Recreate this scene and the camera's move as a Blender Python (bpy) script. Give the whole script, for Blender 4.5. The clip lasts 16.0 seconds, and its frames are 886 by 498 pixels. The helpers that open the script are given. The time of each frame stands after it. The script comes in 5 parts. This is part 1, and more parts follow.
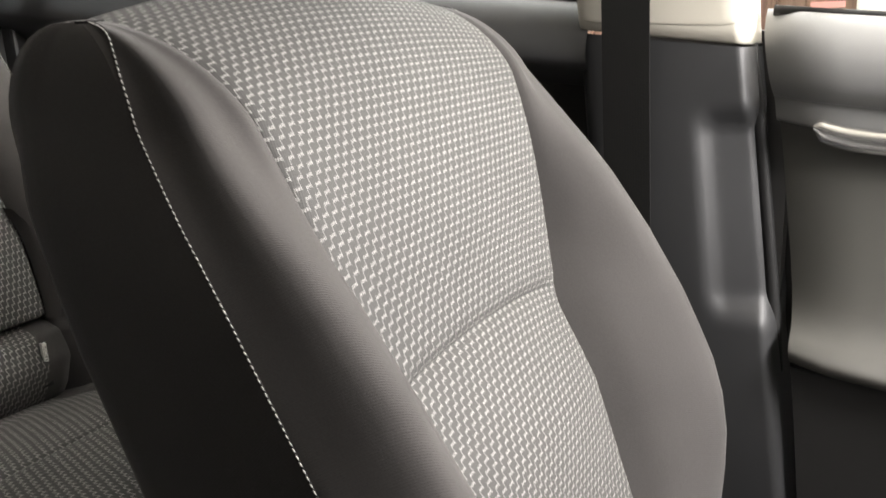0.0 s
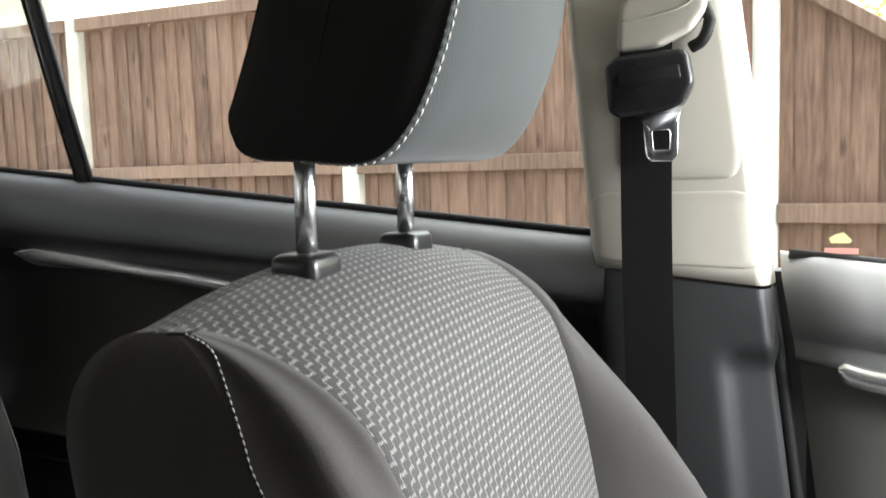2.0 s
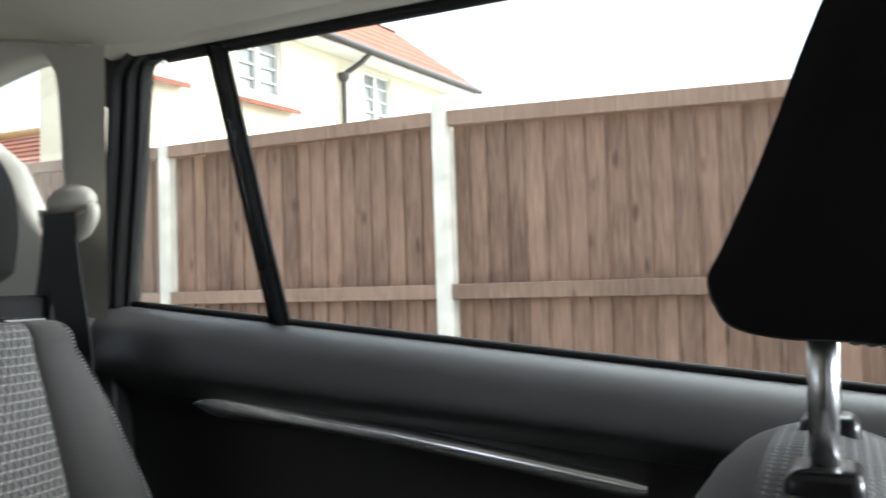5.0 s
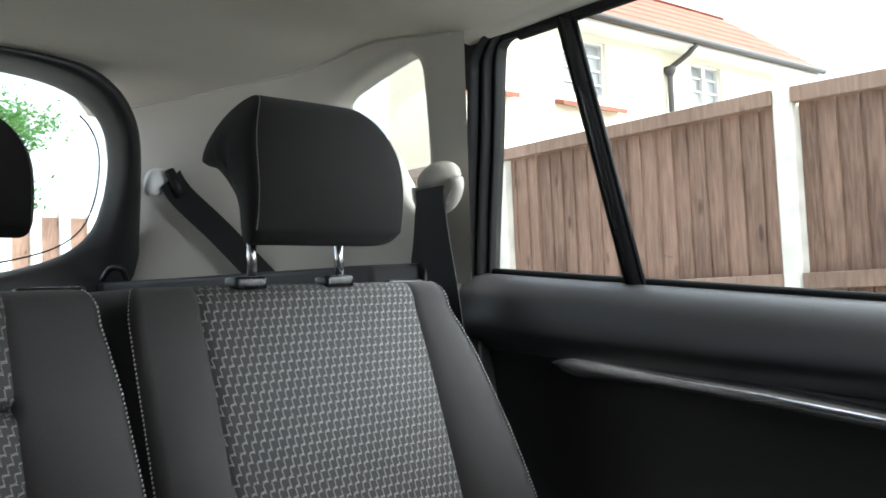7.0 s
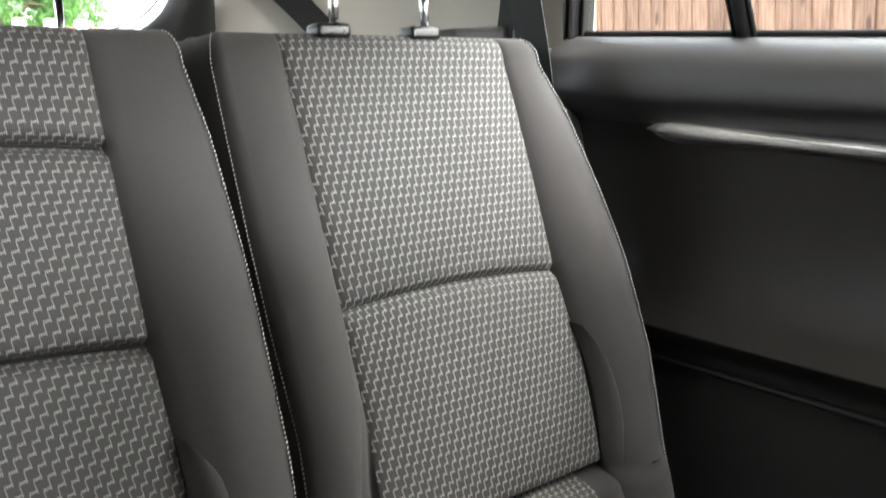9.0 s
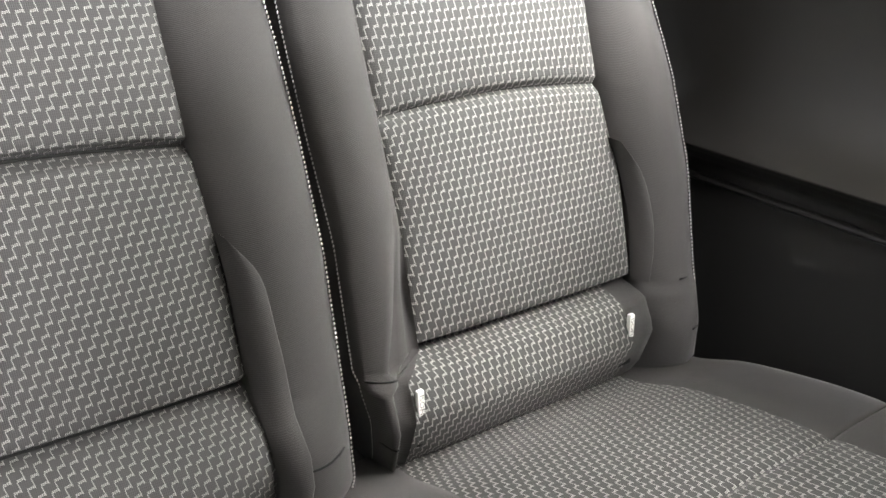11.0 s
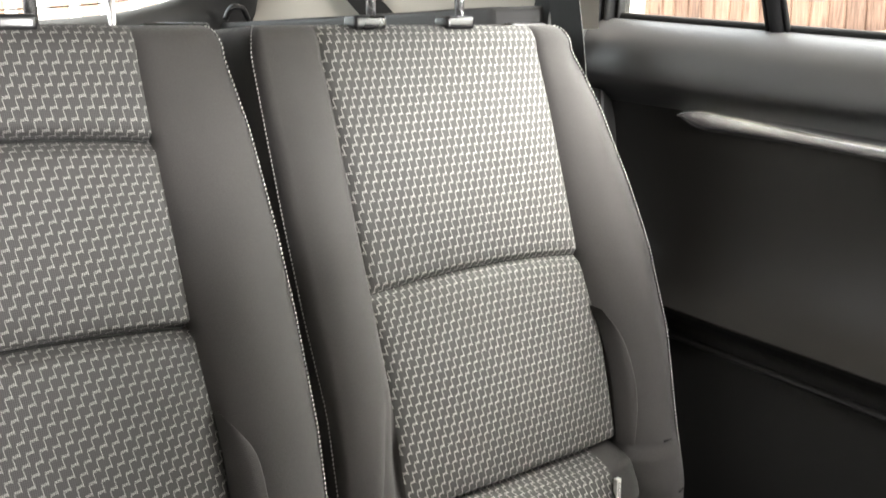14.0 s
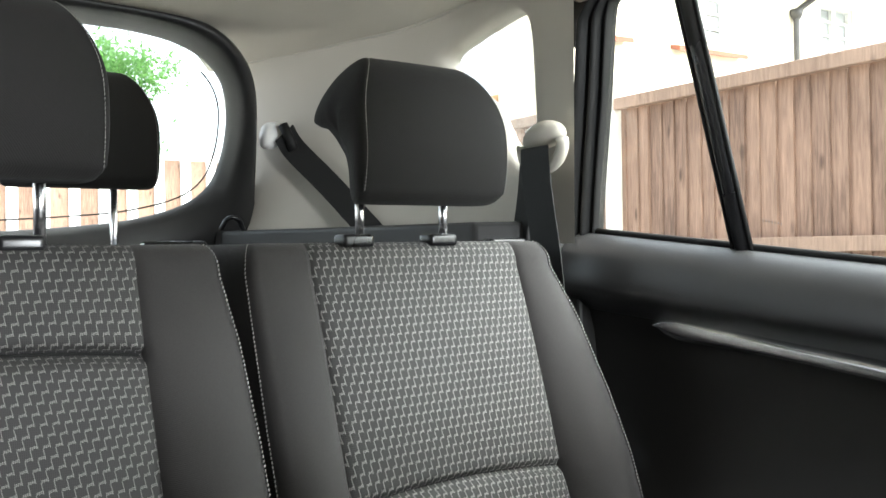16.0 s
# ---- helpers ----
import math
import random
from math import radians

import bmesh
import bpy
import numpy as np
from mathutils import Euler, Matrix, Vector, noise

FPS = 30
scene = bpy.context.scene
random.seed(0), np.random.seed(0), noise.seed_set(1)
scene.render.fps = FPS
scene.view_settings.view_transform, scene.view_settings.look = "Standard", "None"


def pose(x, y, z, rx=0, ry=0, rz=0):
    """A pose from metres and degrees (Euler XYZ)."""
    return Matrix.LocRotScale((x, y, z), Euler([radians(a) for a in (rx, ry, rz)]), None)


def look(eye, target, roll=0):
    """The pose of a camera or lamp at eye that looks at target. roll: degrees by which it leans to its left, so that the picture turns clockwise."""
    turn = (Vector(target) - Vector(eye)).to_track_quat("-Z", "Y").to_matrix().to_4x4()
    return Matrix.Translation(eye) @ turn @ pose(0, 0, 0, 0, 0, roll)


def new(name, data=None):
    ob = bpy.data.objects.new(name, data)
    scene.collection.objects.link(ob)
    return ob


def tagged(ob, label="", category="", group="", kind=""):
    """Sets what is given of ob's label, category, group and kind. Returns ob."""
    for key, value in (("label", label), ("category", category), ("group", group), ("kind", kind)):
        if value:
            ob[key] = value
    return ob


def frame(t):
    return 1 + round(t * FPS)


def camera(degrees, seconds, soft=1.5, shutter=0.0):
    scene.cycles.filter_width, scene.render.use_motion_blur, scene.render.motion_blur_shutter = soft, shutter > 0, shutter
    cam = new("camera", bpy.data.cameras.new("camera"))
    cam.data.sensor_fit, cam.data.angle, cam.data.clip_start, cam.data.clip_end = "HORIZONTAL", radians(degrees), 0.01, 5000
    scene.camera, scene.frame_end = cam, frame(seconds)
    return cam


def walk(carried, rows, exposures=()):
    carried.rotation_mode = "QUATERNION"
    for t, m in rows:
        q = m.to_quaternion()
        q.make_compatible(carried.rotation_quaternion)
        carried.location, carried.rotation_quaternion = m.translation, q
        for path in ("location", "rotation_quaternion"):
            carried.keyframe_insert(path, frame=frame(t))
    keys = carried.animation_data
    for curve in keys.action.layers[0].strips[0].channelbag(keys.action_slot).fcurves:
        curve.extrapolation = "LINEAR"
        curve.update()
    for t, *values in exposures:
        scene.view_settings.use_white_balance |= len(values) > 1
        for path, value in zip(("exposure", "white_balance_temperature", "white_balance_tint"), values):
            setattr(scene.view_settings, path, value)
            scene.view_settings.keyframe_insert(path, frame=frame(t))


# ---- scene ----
cam = camera(55.7, 16.0, soft=1.5, shutter=0.35)
PATH = [
    (0, (-0.185, -0.258, 0.911), (1.461, 0.735, 0.36), -2.9),
    (0.5, (-0.202, -0.228, 0.939), (1.469, 0.755, 0.447), -2.0),
    (1, (-0.207, -0.195, 0.95), (1.498, 0.772, 0.553), -1.9),
    (1.5, (-0.195, -0.155, 0.976), (1.57, 0.739, 0.679), -1.9),
    (2, (-0.19, -0.103, 1.001), (1.644, 0.665, 0.792), -1.8),
    (2.5, (-0.184, -0.058, 1.024), (1.702, 0.594, 0.883), -1.6),
    (3, (-0.179, -0.01, 1.047), (1.743, 0.535, 0.96), -1.4),
    (3.5, (-0.178, 0.039, 1.062), (1.765, 0.513, 1.037), -1.3),
    (4, (-0.155, 0.091, 1.062), (1.792, 0.547, 1.088), -1.2),
    (4.5, (-0.131, 0.154, 1.046), (1.781, 0.737, 1.105), -1.4),
    (4.7, (-0.119, 0.189, 1.036), (1.759, 0.873, 1.111), -1.0),
    (5, (-0.155, 0.187, 1.037), (1.649, 1.048, 1.114), -1.8),
    (5.2, (-0.166, 0.19, 1.033), (1.584, 1.153, 1.117), -1.8),
    (7.3, (-0.188, 0.209, 0.976), (1.117, 1.722, 1.072), -2.5),
    (7.5, (-0.185, 0.21, 0.975), (1.099, 1.743, 1.043), -2.4),
    (8, (-0.179, 0.22, 0.961), (1.066, 1.786, 0.935), -2.3),
    (8.5, (-0.185, 0.241, 0.917), (1.045, 1.812, 0.784), -2.8),
    (9, (-0.18, 0.251, 0.908), (1.005, 1.831, 0.597), -2.6),
    (9.5, (-0.182, 0.257, 0.918), (0.958, 1.826, 0.43), -2.3),
    (10, (-0.162, 0.235, 0.906), (0.89, 1.84, 0.342), -2.1),
    (10.2, (-0.164, 0.237, 0.904), (0.873, 1.832, 0.287), -2.1),
    (12.3, (-0.174, 0.245, 0.933), (0.836, 1.785, 0.153), -1.2),
    (12.5, (-0.172, 0.242, 0.939), (0.839, 1.786, 0.169), -1.4),
    (13, (-0.178, 0.233, 0.955), (0.857, 1.792, 0.248), -1.5),
    (13.5, (-0.186, 0.233, 0.968), (0.889, 1.81, 0.371), -1.3),
    (14, (-0.184, 0.216, 0.972), (0.903, 1.831, 0.515), -1.3),
    (14.5, (-0.188, 0.207, 0.987), (0.918, 1.838, 0.647), -1.1),
    (15, (-0.194, 0.2, 0.995), (0.931, 1.841, 0.785), -1.0),
    (15.5, (-0.198, 0.193, 0.999), (0.942, 1.834, 0.902), -0.9),
    (16, (-0.196, 0.191, 0.996), (0.954, 1.827, 0.993), -0.9),
]
EXPOSURES = [(0.0, 2.45, 6900, 14), (1.0, 2.35, 6800, 14), (1.5, 2.3, 6800, 13), (2.0, 2.3, 6400, 9), (3.0, 2.1, 5700, 4), (3.5, 2.0, 5550, 4), (4.0, 2.05, 5700, 5), (5.0, 1.92, 6000, 9), (7.5, 2.25, 5900, 9), (8.5, 2.95, 6100, 11), (9.5, 3.8, 6600, 13), (10.1, 4.05, 6500, 13), (12.5, 4.25, 6600, 14), (13.3, 4.2, 6750, 13), (14.0, 3.9, 6700, 12), (15.0, 3.35, 6400, 9), (16.0, 2.8, 6200, 8)]
walk(cam, [(t, look(eye, target, roll)) for t, eye, target, roll in PATH], EXPOSURES)

# ---- light ----
world = bpy.data.worlds.new("overcast_sky")
scene.world = world
world.use_nodes = True
wn, wl = world.node_tree.nodes, world.node_tree.links
sky = wn.new("ShaderNodeTexSky")
sky.sky_type, sky.sun_disc = "NISHITA", False
sky.sun_elevation, sky.sun_rotation = radians(48), radians(146)
sky.air_density, sky.dust_density, sky.ozone_density = 1.0, 4.0, 1.0
pale = wn.new("ShaderNodeHueSaturation")
pale.inputs["Saturation"].default_value = 0.25
wl.new(sky.outputs[0], pale.inputs["Color"])
wl.new(pale.outputs[0], wn["Background"].inputs[0])
wn["Background"].inputs[1].default_value = 0.15

sun_data = bpy.data.lights.new("sun", "SUN")
sun_data.energy, sun_data.angle, sun_data.color = 1.5, radians(110), (1.0, 0.96, 0.9)
sun = new("sun", sun_data)
sun.matrix_world = look((2.4, -3.6, 4.8), (0, 0, 0))


def window_light(name, eye, target, sx, sy, watts):
    """Daylight that comes in through an opening of the body."""
    data = bpy.data.lights.new(name, "AREA")
    data.shape, data.size, data.size_y, data.energy, data.color = "RECTANGLE", sx, sy, watts, (0.97, 0.99, 1.0)
    ob = new(name, data)
    ob.matrix_world = look(eye, target)
    return ob


window_light("windscreen_daylight", (0.54, -1.02, 1.10), (0.42, 0.5, 0.92), 0.42, 0.26, 8.0)


# ---- materials ----
def material(name):
    m = bpy.data.materials.new(name)
    m.use_nodes = True
    nt = m.node_tree
    return m, nt.nodes, nt.links, nt.nodes["Principled BSDF"]


def math_node(n, l, op, a, b=None, c=None):
    k = n.new("ShaderNodeMath")
    k.operation = op
    for i, v in enumerate((a, b, c)):
        if v is None:
            continue
        if isinstance(v, (int, float)):
            k.inputs[i].default_value = v
        else:
            l.new(v, k.inputs[i])
    return k.outputs[0]


def plain(name, color, rough=0.6, metal=0.0, vary=0.12, scale=6.0, grain=900.0, bump=0.15, rough_vary=0.1, spec=0.5, sheen=0.0):
    """A material with slow mottling, a fine grain and a grainy relief."""
    m, n, l, p = material(name)
    at = n.new("ShaderNodeTexCoord").outputs["Object"]
    slow, fine = n.new("ShaderNodeTexNoise"), n.new("ShaderNodeTexNoise")
    slow.inputs["Scale"].default_value, slow.inputs["Detail"].default_value = scale, 5
    fine.inputs["Scale"].default_value, fine.inputs["Detail"].default_value = grain, 2
    for t in (slow, fine):
        l.new(at, t.inputs["Vector"])
    both = math_node(n, l, "MULTIPLY_ADD", slow.outputs["Fac"], 0.7, math_node(n, l, "MULTIPLY", fine.outputs["Fac"], 0.3))
    ramp = n.new("ShaderNodeValToRGB")
    ramp.color_ramp.elements[0].position, ramp.color_ramp.elements[1].position = 0.3, 0.7
    ramp.color_ramp.elements[0].color = (*[c * (1 - vary) for c in color], 1)
    ramp.color_ramp.elements[1].color = (*[min(1, c * (1 + vary)) for c in color], 1)
    l.new(both, ramp.inputs[0])
    l.new(ramp.outputs[0], p.inputs["Base Color"])
    l.new(math_node(n, l, "MULTIPLY_ADD", slow.outputs["Fac"], rough_vary * 2, rough - rough_vary), p.inputs["Roughness"])
    p.inputs["Metallic"].default_value = metal
    p.inputs["Specular IOR Level"].default_value = spec
    if sheen:
        p.inputs["Sheen Weight"].default_value, p.inputs["Sheen Roughness"].default_value = sheen, 0.4
    if bump:
        b = n.new("ShaderNodeBump")
        b.inputs["Strength"].default_value, b.inputs["Distance"].default_value = bump, 0.0006
        l.new(fine.outputs["Fac"], b.inputs["Height"])
        l.new(b.outputs[0], p.inputs["Normal"])
    return m


def knitted(name, color, sheen=0.3, rib=0.25):
    """Plain dark seat cloth: a fine knit of ribs with a soft sheen."""
    m, n, l, p = material(name)
    at = n.new("ShaderNodeTexCoord").outputs["Object"]
    ribs = n.new("ShaderNodeTexWave")
    ribs.wave_type, ribs.bands_direction = "BANDS", "DIAGONAL"
    ribs.inputs["Scale"].default_value, ribs.inputs["Distortion"].default_value = 260, 1.5
    ribs.inputs["Detail"].default_value = 2
    slow, fine = n.new("ShaderNodeTexNoise"), n.new("ShaderNodeTexNoise")
    slow.inputs["Scale"].default_value, fine.inputs["Scale"].default_value = 9, 700
    for t in (ribs, slow, fine):
        l.new(at, t.inputs["Vector"])
    k = math_node(n, l, "MULTIPLY_ADD", slow.outputs["Fac"], 0.5, math_node(n, l, "MULTIPLY", fine.outputs["Fac"], 0.5))
    ramp = n.new("ShaderNodeValToRGB")
    ramp.color_ramp.elements[0].position, ramp.color_ramp.elements[1].position = 0.3, 0.7
    ramp.color_ramp.elements[0].color = (*[c * 0.82 for c in color], 1)
    ramp.color_ramp.elements[1].color = (*[c * 1.18 for c in color], 1)
    l.new(k, ramp.inputs[0])
    l.new(ramp.outputs[0], p.inputs["Base Color"])
    p.inputs["Roughness"].default_value = 0.85
    p.inputs["Specular IOR Level"].default_value = 0.25
    p.inputs["Sheen Weight"].default_value, p.inputs["Sheen Roughness"].default_value = sheen, 0.5
    b = n.new("ShaderNodeBump")
    b.inputs["Strength"].default_value, b.inputs["Distance"].default_value = rib, 0.0005
    l.new(math_node(n, l, "ADD", ribs.outputs["Fac"], fine.outputs["Fac"]), b.inputs["Height"])
    l.new(b.outputs[0], p.inputs["Normal"])
    return m


def stepped_weave(name, ground, thread, px=0.0100, h=0.0105, tall=0.0030, thin=0.00055, step=0.0037, wide=0.0057, tie=0.72):
    """The seat fabric: pale stair-stepped threads woven into a grey ground. The map is in metres."""
    m, n, l, p = material(name)
    uv = n.new("ShaderNodeUVMap")
    uv.uv_map = "weave"
    sep = n.new("ShaderNodeSeparateXYZ")
    l.new(uv.outputs[0], sep.inputs[0])
    wob = n.new("ShaderNodeTexNoise")
    wob.inputs["Scale"].default_value = 60
    l.new(uv.outputs[0], wob.inputs["Vector"])
    u = math_node(n, l, "MULTIPLY_ADD", wob.outputs["Fac"], 0.0008, sep.outputs[0])
    v = sep.outputs[1]
    row = math_node(n, l, "FLOOR", math_node(n, l, "DIVIDE", v, h))
    f = math_node(n, l, "SUBTRACT", v, math_node(n, l, "MULTIPLY", row, h))
    shift = math_node(n, l, "MULTIPLY", row, step)
    r = math_node(n, l, "FLOORED_MODULO", math_node(n, l, "SUBTRACT", u, shift), px)
    rise = math_node(n, l, "SUBTRACT", f, math_node(n, l, "MULTIPLY", math_node(n, l, "GREATER_THAN", r, wide / 2), tall * 0.22))
    bar = math_node(n, l, "MULTIPLY", math_node(n, l, "LESS_THAN", rise, tall * 0.78), math_node(n, l, "GREATER_THAN", rise, 0.0))
    dash = math_node(n, l, "MULTIPLY", bar, math_node(n, l, "LESS_THAN", r, wide))
    parting = math_node(n, l, "LESS_THAN", math_node(n, l, "ABSOLUTE", math_node(n, l, "SUBTRACT", rise, tall * 0.39)), tall * 0.09)
    dash = math_node(n, l, "MULTIPLY", dash, math_node(n, l, "MULTIPLY_ADD", parting, -0.6, 1.0))
    lean = math_node(n, l, "MULTIPLY_ADD", f, (step - wide) / h, wide)
    line = math_node(n, l, "LESS_THAN", math_node(n, l, "ABSOLUTE", math_node(n, l, "SUBTRACT", r, lean)), thin)
    # single threads: little beads along both directions
    bu = math_node(n, l, "SINE", math_node(n, l, "MULTIPLY", u, 2 * math.pi / 0.0016))
    bv = math_node(n, l, "SINE", math_node(n, l, "MULTIPLY", v, 2 * math.pi / 0.0021))
    bead = math_node(n, l, "MINIMUM", math_node(n, l, "MULTIPLY_ADD", bu, 0.40, 0.75), 1.0)
    amount = math_node(n, l, "MAXIMUM", math_node(n, l, "MULTIPLY", dash, bead), math_node(n, l, "MULTIPLY", line, tie))
    slow = n.new("ShaderNodeTexNoise")
    slow.inputs["Scale"].default_value = 14
    l.new(uv.outputs[0], slow.inputs["Vector"])
    fine = n.new("ShaderNodeTexNoise")
    fine.inputs["Scale"].default_value = 1500
    l.new(uv.outputs[0], fine.inputs["Vector"])
    base = n.new("ShaderNodeMix")
    base.data_type = "RGBA"
    base.inputs["A"].default_value = (*[c * 0.7 for c in ground], 1)
    base.inputs["B"].default_value = (*[c * 1.3 for c in ground], 1)
    l.new(math_node(n, l, "MULTIPLY_ADD", slow.outputs["Fac"], 0.4, math_node(n, l, "MULTIPLY", fine.outputs["Fac"], 0.6)), base.inputs["Factor"])
    mix = n.new("ShaderNodeMix")
    mix.data_type = "RGBA"
    mix.inputs["B"].default_value = (*thread, 1)
    l.new(base.outputs["Result"], mix.inputs["A"])
    l.new(amount, mix.inputs["Factor"])
    l.new(mix.outputs["Result"], p.inputs["Base Color"])
    p.inputs["Roughness"].default_value = 0.7
    p.inputs["Specular IOR Level"].default_value = 0.3
    p.inputs["Sheen Weight"].default_value, p.inputs["Sheen Roughness"].default_value = 0.04, 0.5
    b = n.new("ShaderNodeBump")
    b.inputs["Strength"].default_value, b.inputs["Distance"].default_value = 0.6, 0.0007
    l.new(math_node(n, l, "ADD", amount, math_node(n, l, "MULTIPLY", math_node(n, l, "ADD", bu, bv), 0.15)), b.inputs["Height"])
    l.new(b.outputs[0], p.inputs["Normal"])
    return m


def ribbed_web(name):
    """Belt webbing: black, with lengthwise ribs."""
    m, n, l, p = material(name)
    at = n.new("ShaderNodeTexCoord").outputs["UV"]
    ribs = n.new("ShaderNodeTexWave")
    ribs.wave_type, ribs.bands_direction = "BANDS", "X"
    ribs.inputs["Scale"].default_value = 5.5
    fine = n.new("ShaderNodeTexNoise")
    fine.inputs["Scale"].default_value = 300
    for t in (ribs, fine):
        l.new(at, t.inputs["Vector"])
    ramp = n.new("ShaderNodeValToRGB")
    ramp.color_ramp.elements[0].color, ramp.color_ramp.elements[1].color = (0.006, 0.0059, 0.0057, 1), (0.013, 0.0127, 0.0123, 1)
    l.new(fine.outputs["Fac"], ramp.inputs[0])
    l.new(ramp.outputs[0], p.inputs["Base Color"])
    p.inputs["Roughness"].default_value = 0.6
    p.inputs["Specular IOR Level"].default_value = 0.25
    b = n.new("ShaderNodeBump")
    b.inputs["Strength"].default_value, b.inputs["Distance"].default_value = 0.15, 0.0004
    l.new(math_node(n, l, "ADD", ribs.outputs["Fac"], fine.outputs["Fac"]), b.inputs["Height"])
    l.new(b.outputs[0], p.inputs["Normal"])
    return m


def timber(name, dark, light):
    """Weathered sawn boards: grain along z, knots, and a different tone for each board."""
    m, n, l, p = material(name)
    at = n.new("ShaderNodeTexCoord").outputs["Object"]
    info = n.new("ShaderNodeObjectInfo")
    off = n.new("ShaderNodeVectorMath")
    off.operation = "MULTIPLY_ADD"
    l.new(info.outputs["Random"], off.inputs[0])
    off.inputs[1].default_value = (37.0, 19.0, 53.0)
    l.new(at, off.inputs[2])
    st = n.new("ShaderNodeMapping")
    st.inputs["Scale"].default_value = (14, 14, 1.3)
    l.new(off.outputs[0], st.inputs["Vector"])
    grain = n.new("ShaderNodeTexNoise")
    grain.inputs["Scale"].default_value, grain.inputs["Detail"].default_value, grain.inputs["Roughness"].default_value = 5.0, 8, 0.65
    l.new(st.outputs[0], grain.inputs["Vector"])
    stain = n.new("ShaderNodeTexNoise")
    stain.inputs["Scale"].default_value, stain.inputs["Detail"].default_value = 1.7, 4
    l.new(off.outputs[0], stain.inputs["Vector"])
    st2 = n.new("ShaderNodeMapping")
    st2.inputs["Scale"].default_value = (9, 9, 3.2)
    l.new(off.outputs[0], st2.inputs["Vector"])
    knot = n.new("ShaderNodeTexVoronoi")
    knot.inputs["Scale"].default_value = 1.0
    l.new(st2.outputs[0], knot.inputs["Vector"])
    k = math_node(n, l, "MULTIPLY", math_node(n, l, "MAXIMUM", math_node(n, l, "SUBTRACT", 0.17, knot.outputs["Distance"]), 0.0), 8.0)
    tone = math_node(n, l, "MULTIPLY_ADD", grain.outputs["Fac"], 0.65, math_node(n, l, "MULTIPLY_ADD", stain.outputs["Fac"], 0.42, -0.14))
    tone = math_node(n, l, "MULTIPLY_ADD", info.outputs["Random"], 0.12, math_node(n, l, "ADD", tone, 0.02))
    tone = math_node(n, l, "SUBTRACT", tone, math_node(n, l, "MULTIPLY", k, 0.25))
    ramp = n.new("ShaderNodeValToRGB")
    ramp.color_ramp.elements[0].position, ramp.color_ramp.elements[1].position = 0.25, 0.8
    ramp.color_ramp.elements[0].color, ramp.color_ramp.elements[1].color = (*dark, 1), (*light, 1)
    l.new(tone, ramp.inputs[0])
    l.new(ramp.outputs[0], p.inputs["Base Color"])
    p.inputs["Roughness"].default_value = 0.85
    b = n.new("ShaderNodeBump")
    b.inputs["Strength"].default_value, b.inputs["Distance"].default_value = 0.5, 0.004
    l.new(grain.outputs["Fac"], b.inputs["Height"])
    l.new(b.outputs[0], p.inputs["Normal"])
    return m


def clear_glass(name, tint=(0.93, 0.96, 0.94)):
    m, n, l, p = material(name)
    clear, gloss, mix, fres = n.new("ShaderNodeBsdfTransparent"), n.new("ShaderNodeBsdfGlossy"), n.new("ShaderNodeMixShader"), n.new("ShaderNodeFresnel")
    clear.inputs[0].default_value = (*tint, 1)
    gloss.inputs["Roughness"].default_value = 0.02
    fres.inputs["IOR"].default_value = 1.45
    l.new(math_node(n, l, "MULTIPLY", fres.outputs[0], 0.15), mix.inputs[0])
    l.new(clear.outputs[0], mix.inputs[1])
    l.new(gloss.outputs[0], mix.inputs[2])
    l.new(mix.outputs[0], n["Material Output"].inputs["Surface"])
    return m


def leafy(name, color, through_color):
    """Thin leaves: daylight comes through them as well as off them."""
    m = plain(name, color, 0.6, vary=0.45, scale=3.0, grain=20, bump=0.0)
    n, l = m.node_tree.nodes, m.node_tree.links
    lit, mix = n.new("ShaderNodeBsdfTranslucent"), n.new("ShaderNodeMixShader")
    lit.inputs[0].default_value = (*through_color, 1)
    mix.inputs[0].default_value = 0.55
    l.new(n["Principled BSDF"].outputs[0], mix.inputs[1])
    l.new(lit.outputs[0], mix.inputs[2])
    l.new(mix.outputs[0], n["Material Output"].inputs["Surface"])
    return m


CLOTH = knitted("dark_grey_seat_cloth", (0.038, 0.0355, 0.0345), 0.10)
CLOTH_HEAD = knitted("dark_grey_headrest_cloth", (0.018, 0.0172, 0.0165), 0.05)
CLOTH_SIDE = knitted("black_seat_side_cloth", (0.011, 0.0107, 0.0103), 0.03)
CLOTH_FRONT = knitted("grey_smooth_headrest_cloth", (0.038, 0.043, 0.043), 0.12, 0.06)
WEAVE = stepped_weave("grey_stepped_seat_fabric", (0.043, 0.042, 0.0405), (0.32, 0.31, 0.295))
# same fabric as WEAVE; the wide seat's shade is put into darker colours
WEAVE_WIDE_SHADED = stepped_weave("shaded_bold_grey_stepped_seat_fabric", (0.031, 0.030, 0.029), (0.23, 0.22, 0.21), 0.0105, 0.0099, 0.0029, 0.00042, 0.0046, 0.0063)
WEAVE_FRONT = stepped_weave("muted_grey_stepped_seat_fabric", (0.040, 0.0395, 0.0385), (0.26, 0.255, 0.245), 0.0092, 0.0068, 0.0025, 0.00036, 0.0041, 0.0054, 0.5)
THREAD = plain("pale_grey_thread", (0.36, 0.35, 0.33), 0.8, vary=0.1, grain=2500)
DARK = plain("charcoal_trim_plastic", (0.020, 0.0196, 0.019), 0.42, vary=0.1, grain=1400, bump=0.35)
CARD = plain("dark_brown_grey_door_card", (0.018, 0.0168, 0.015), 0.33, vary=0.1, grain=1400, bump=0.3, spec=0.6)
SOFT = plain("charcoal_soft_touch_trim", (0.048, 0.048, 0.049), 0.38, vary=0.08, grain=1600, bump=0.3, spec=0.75)
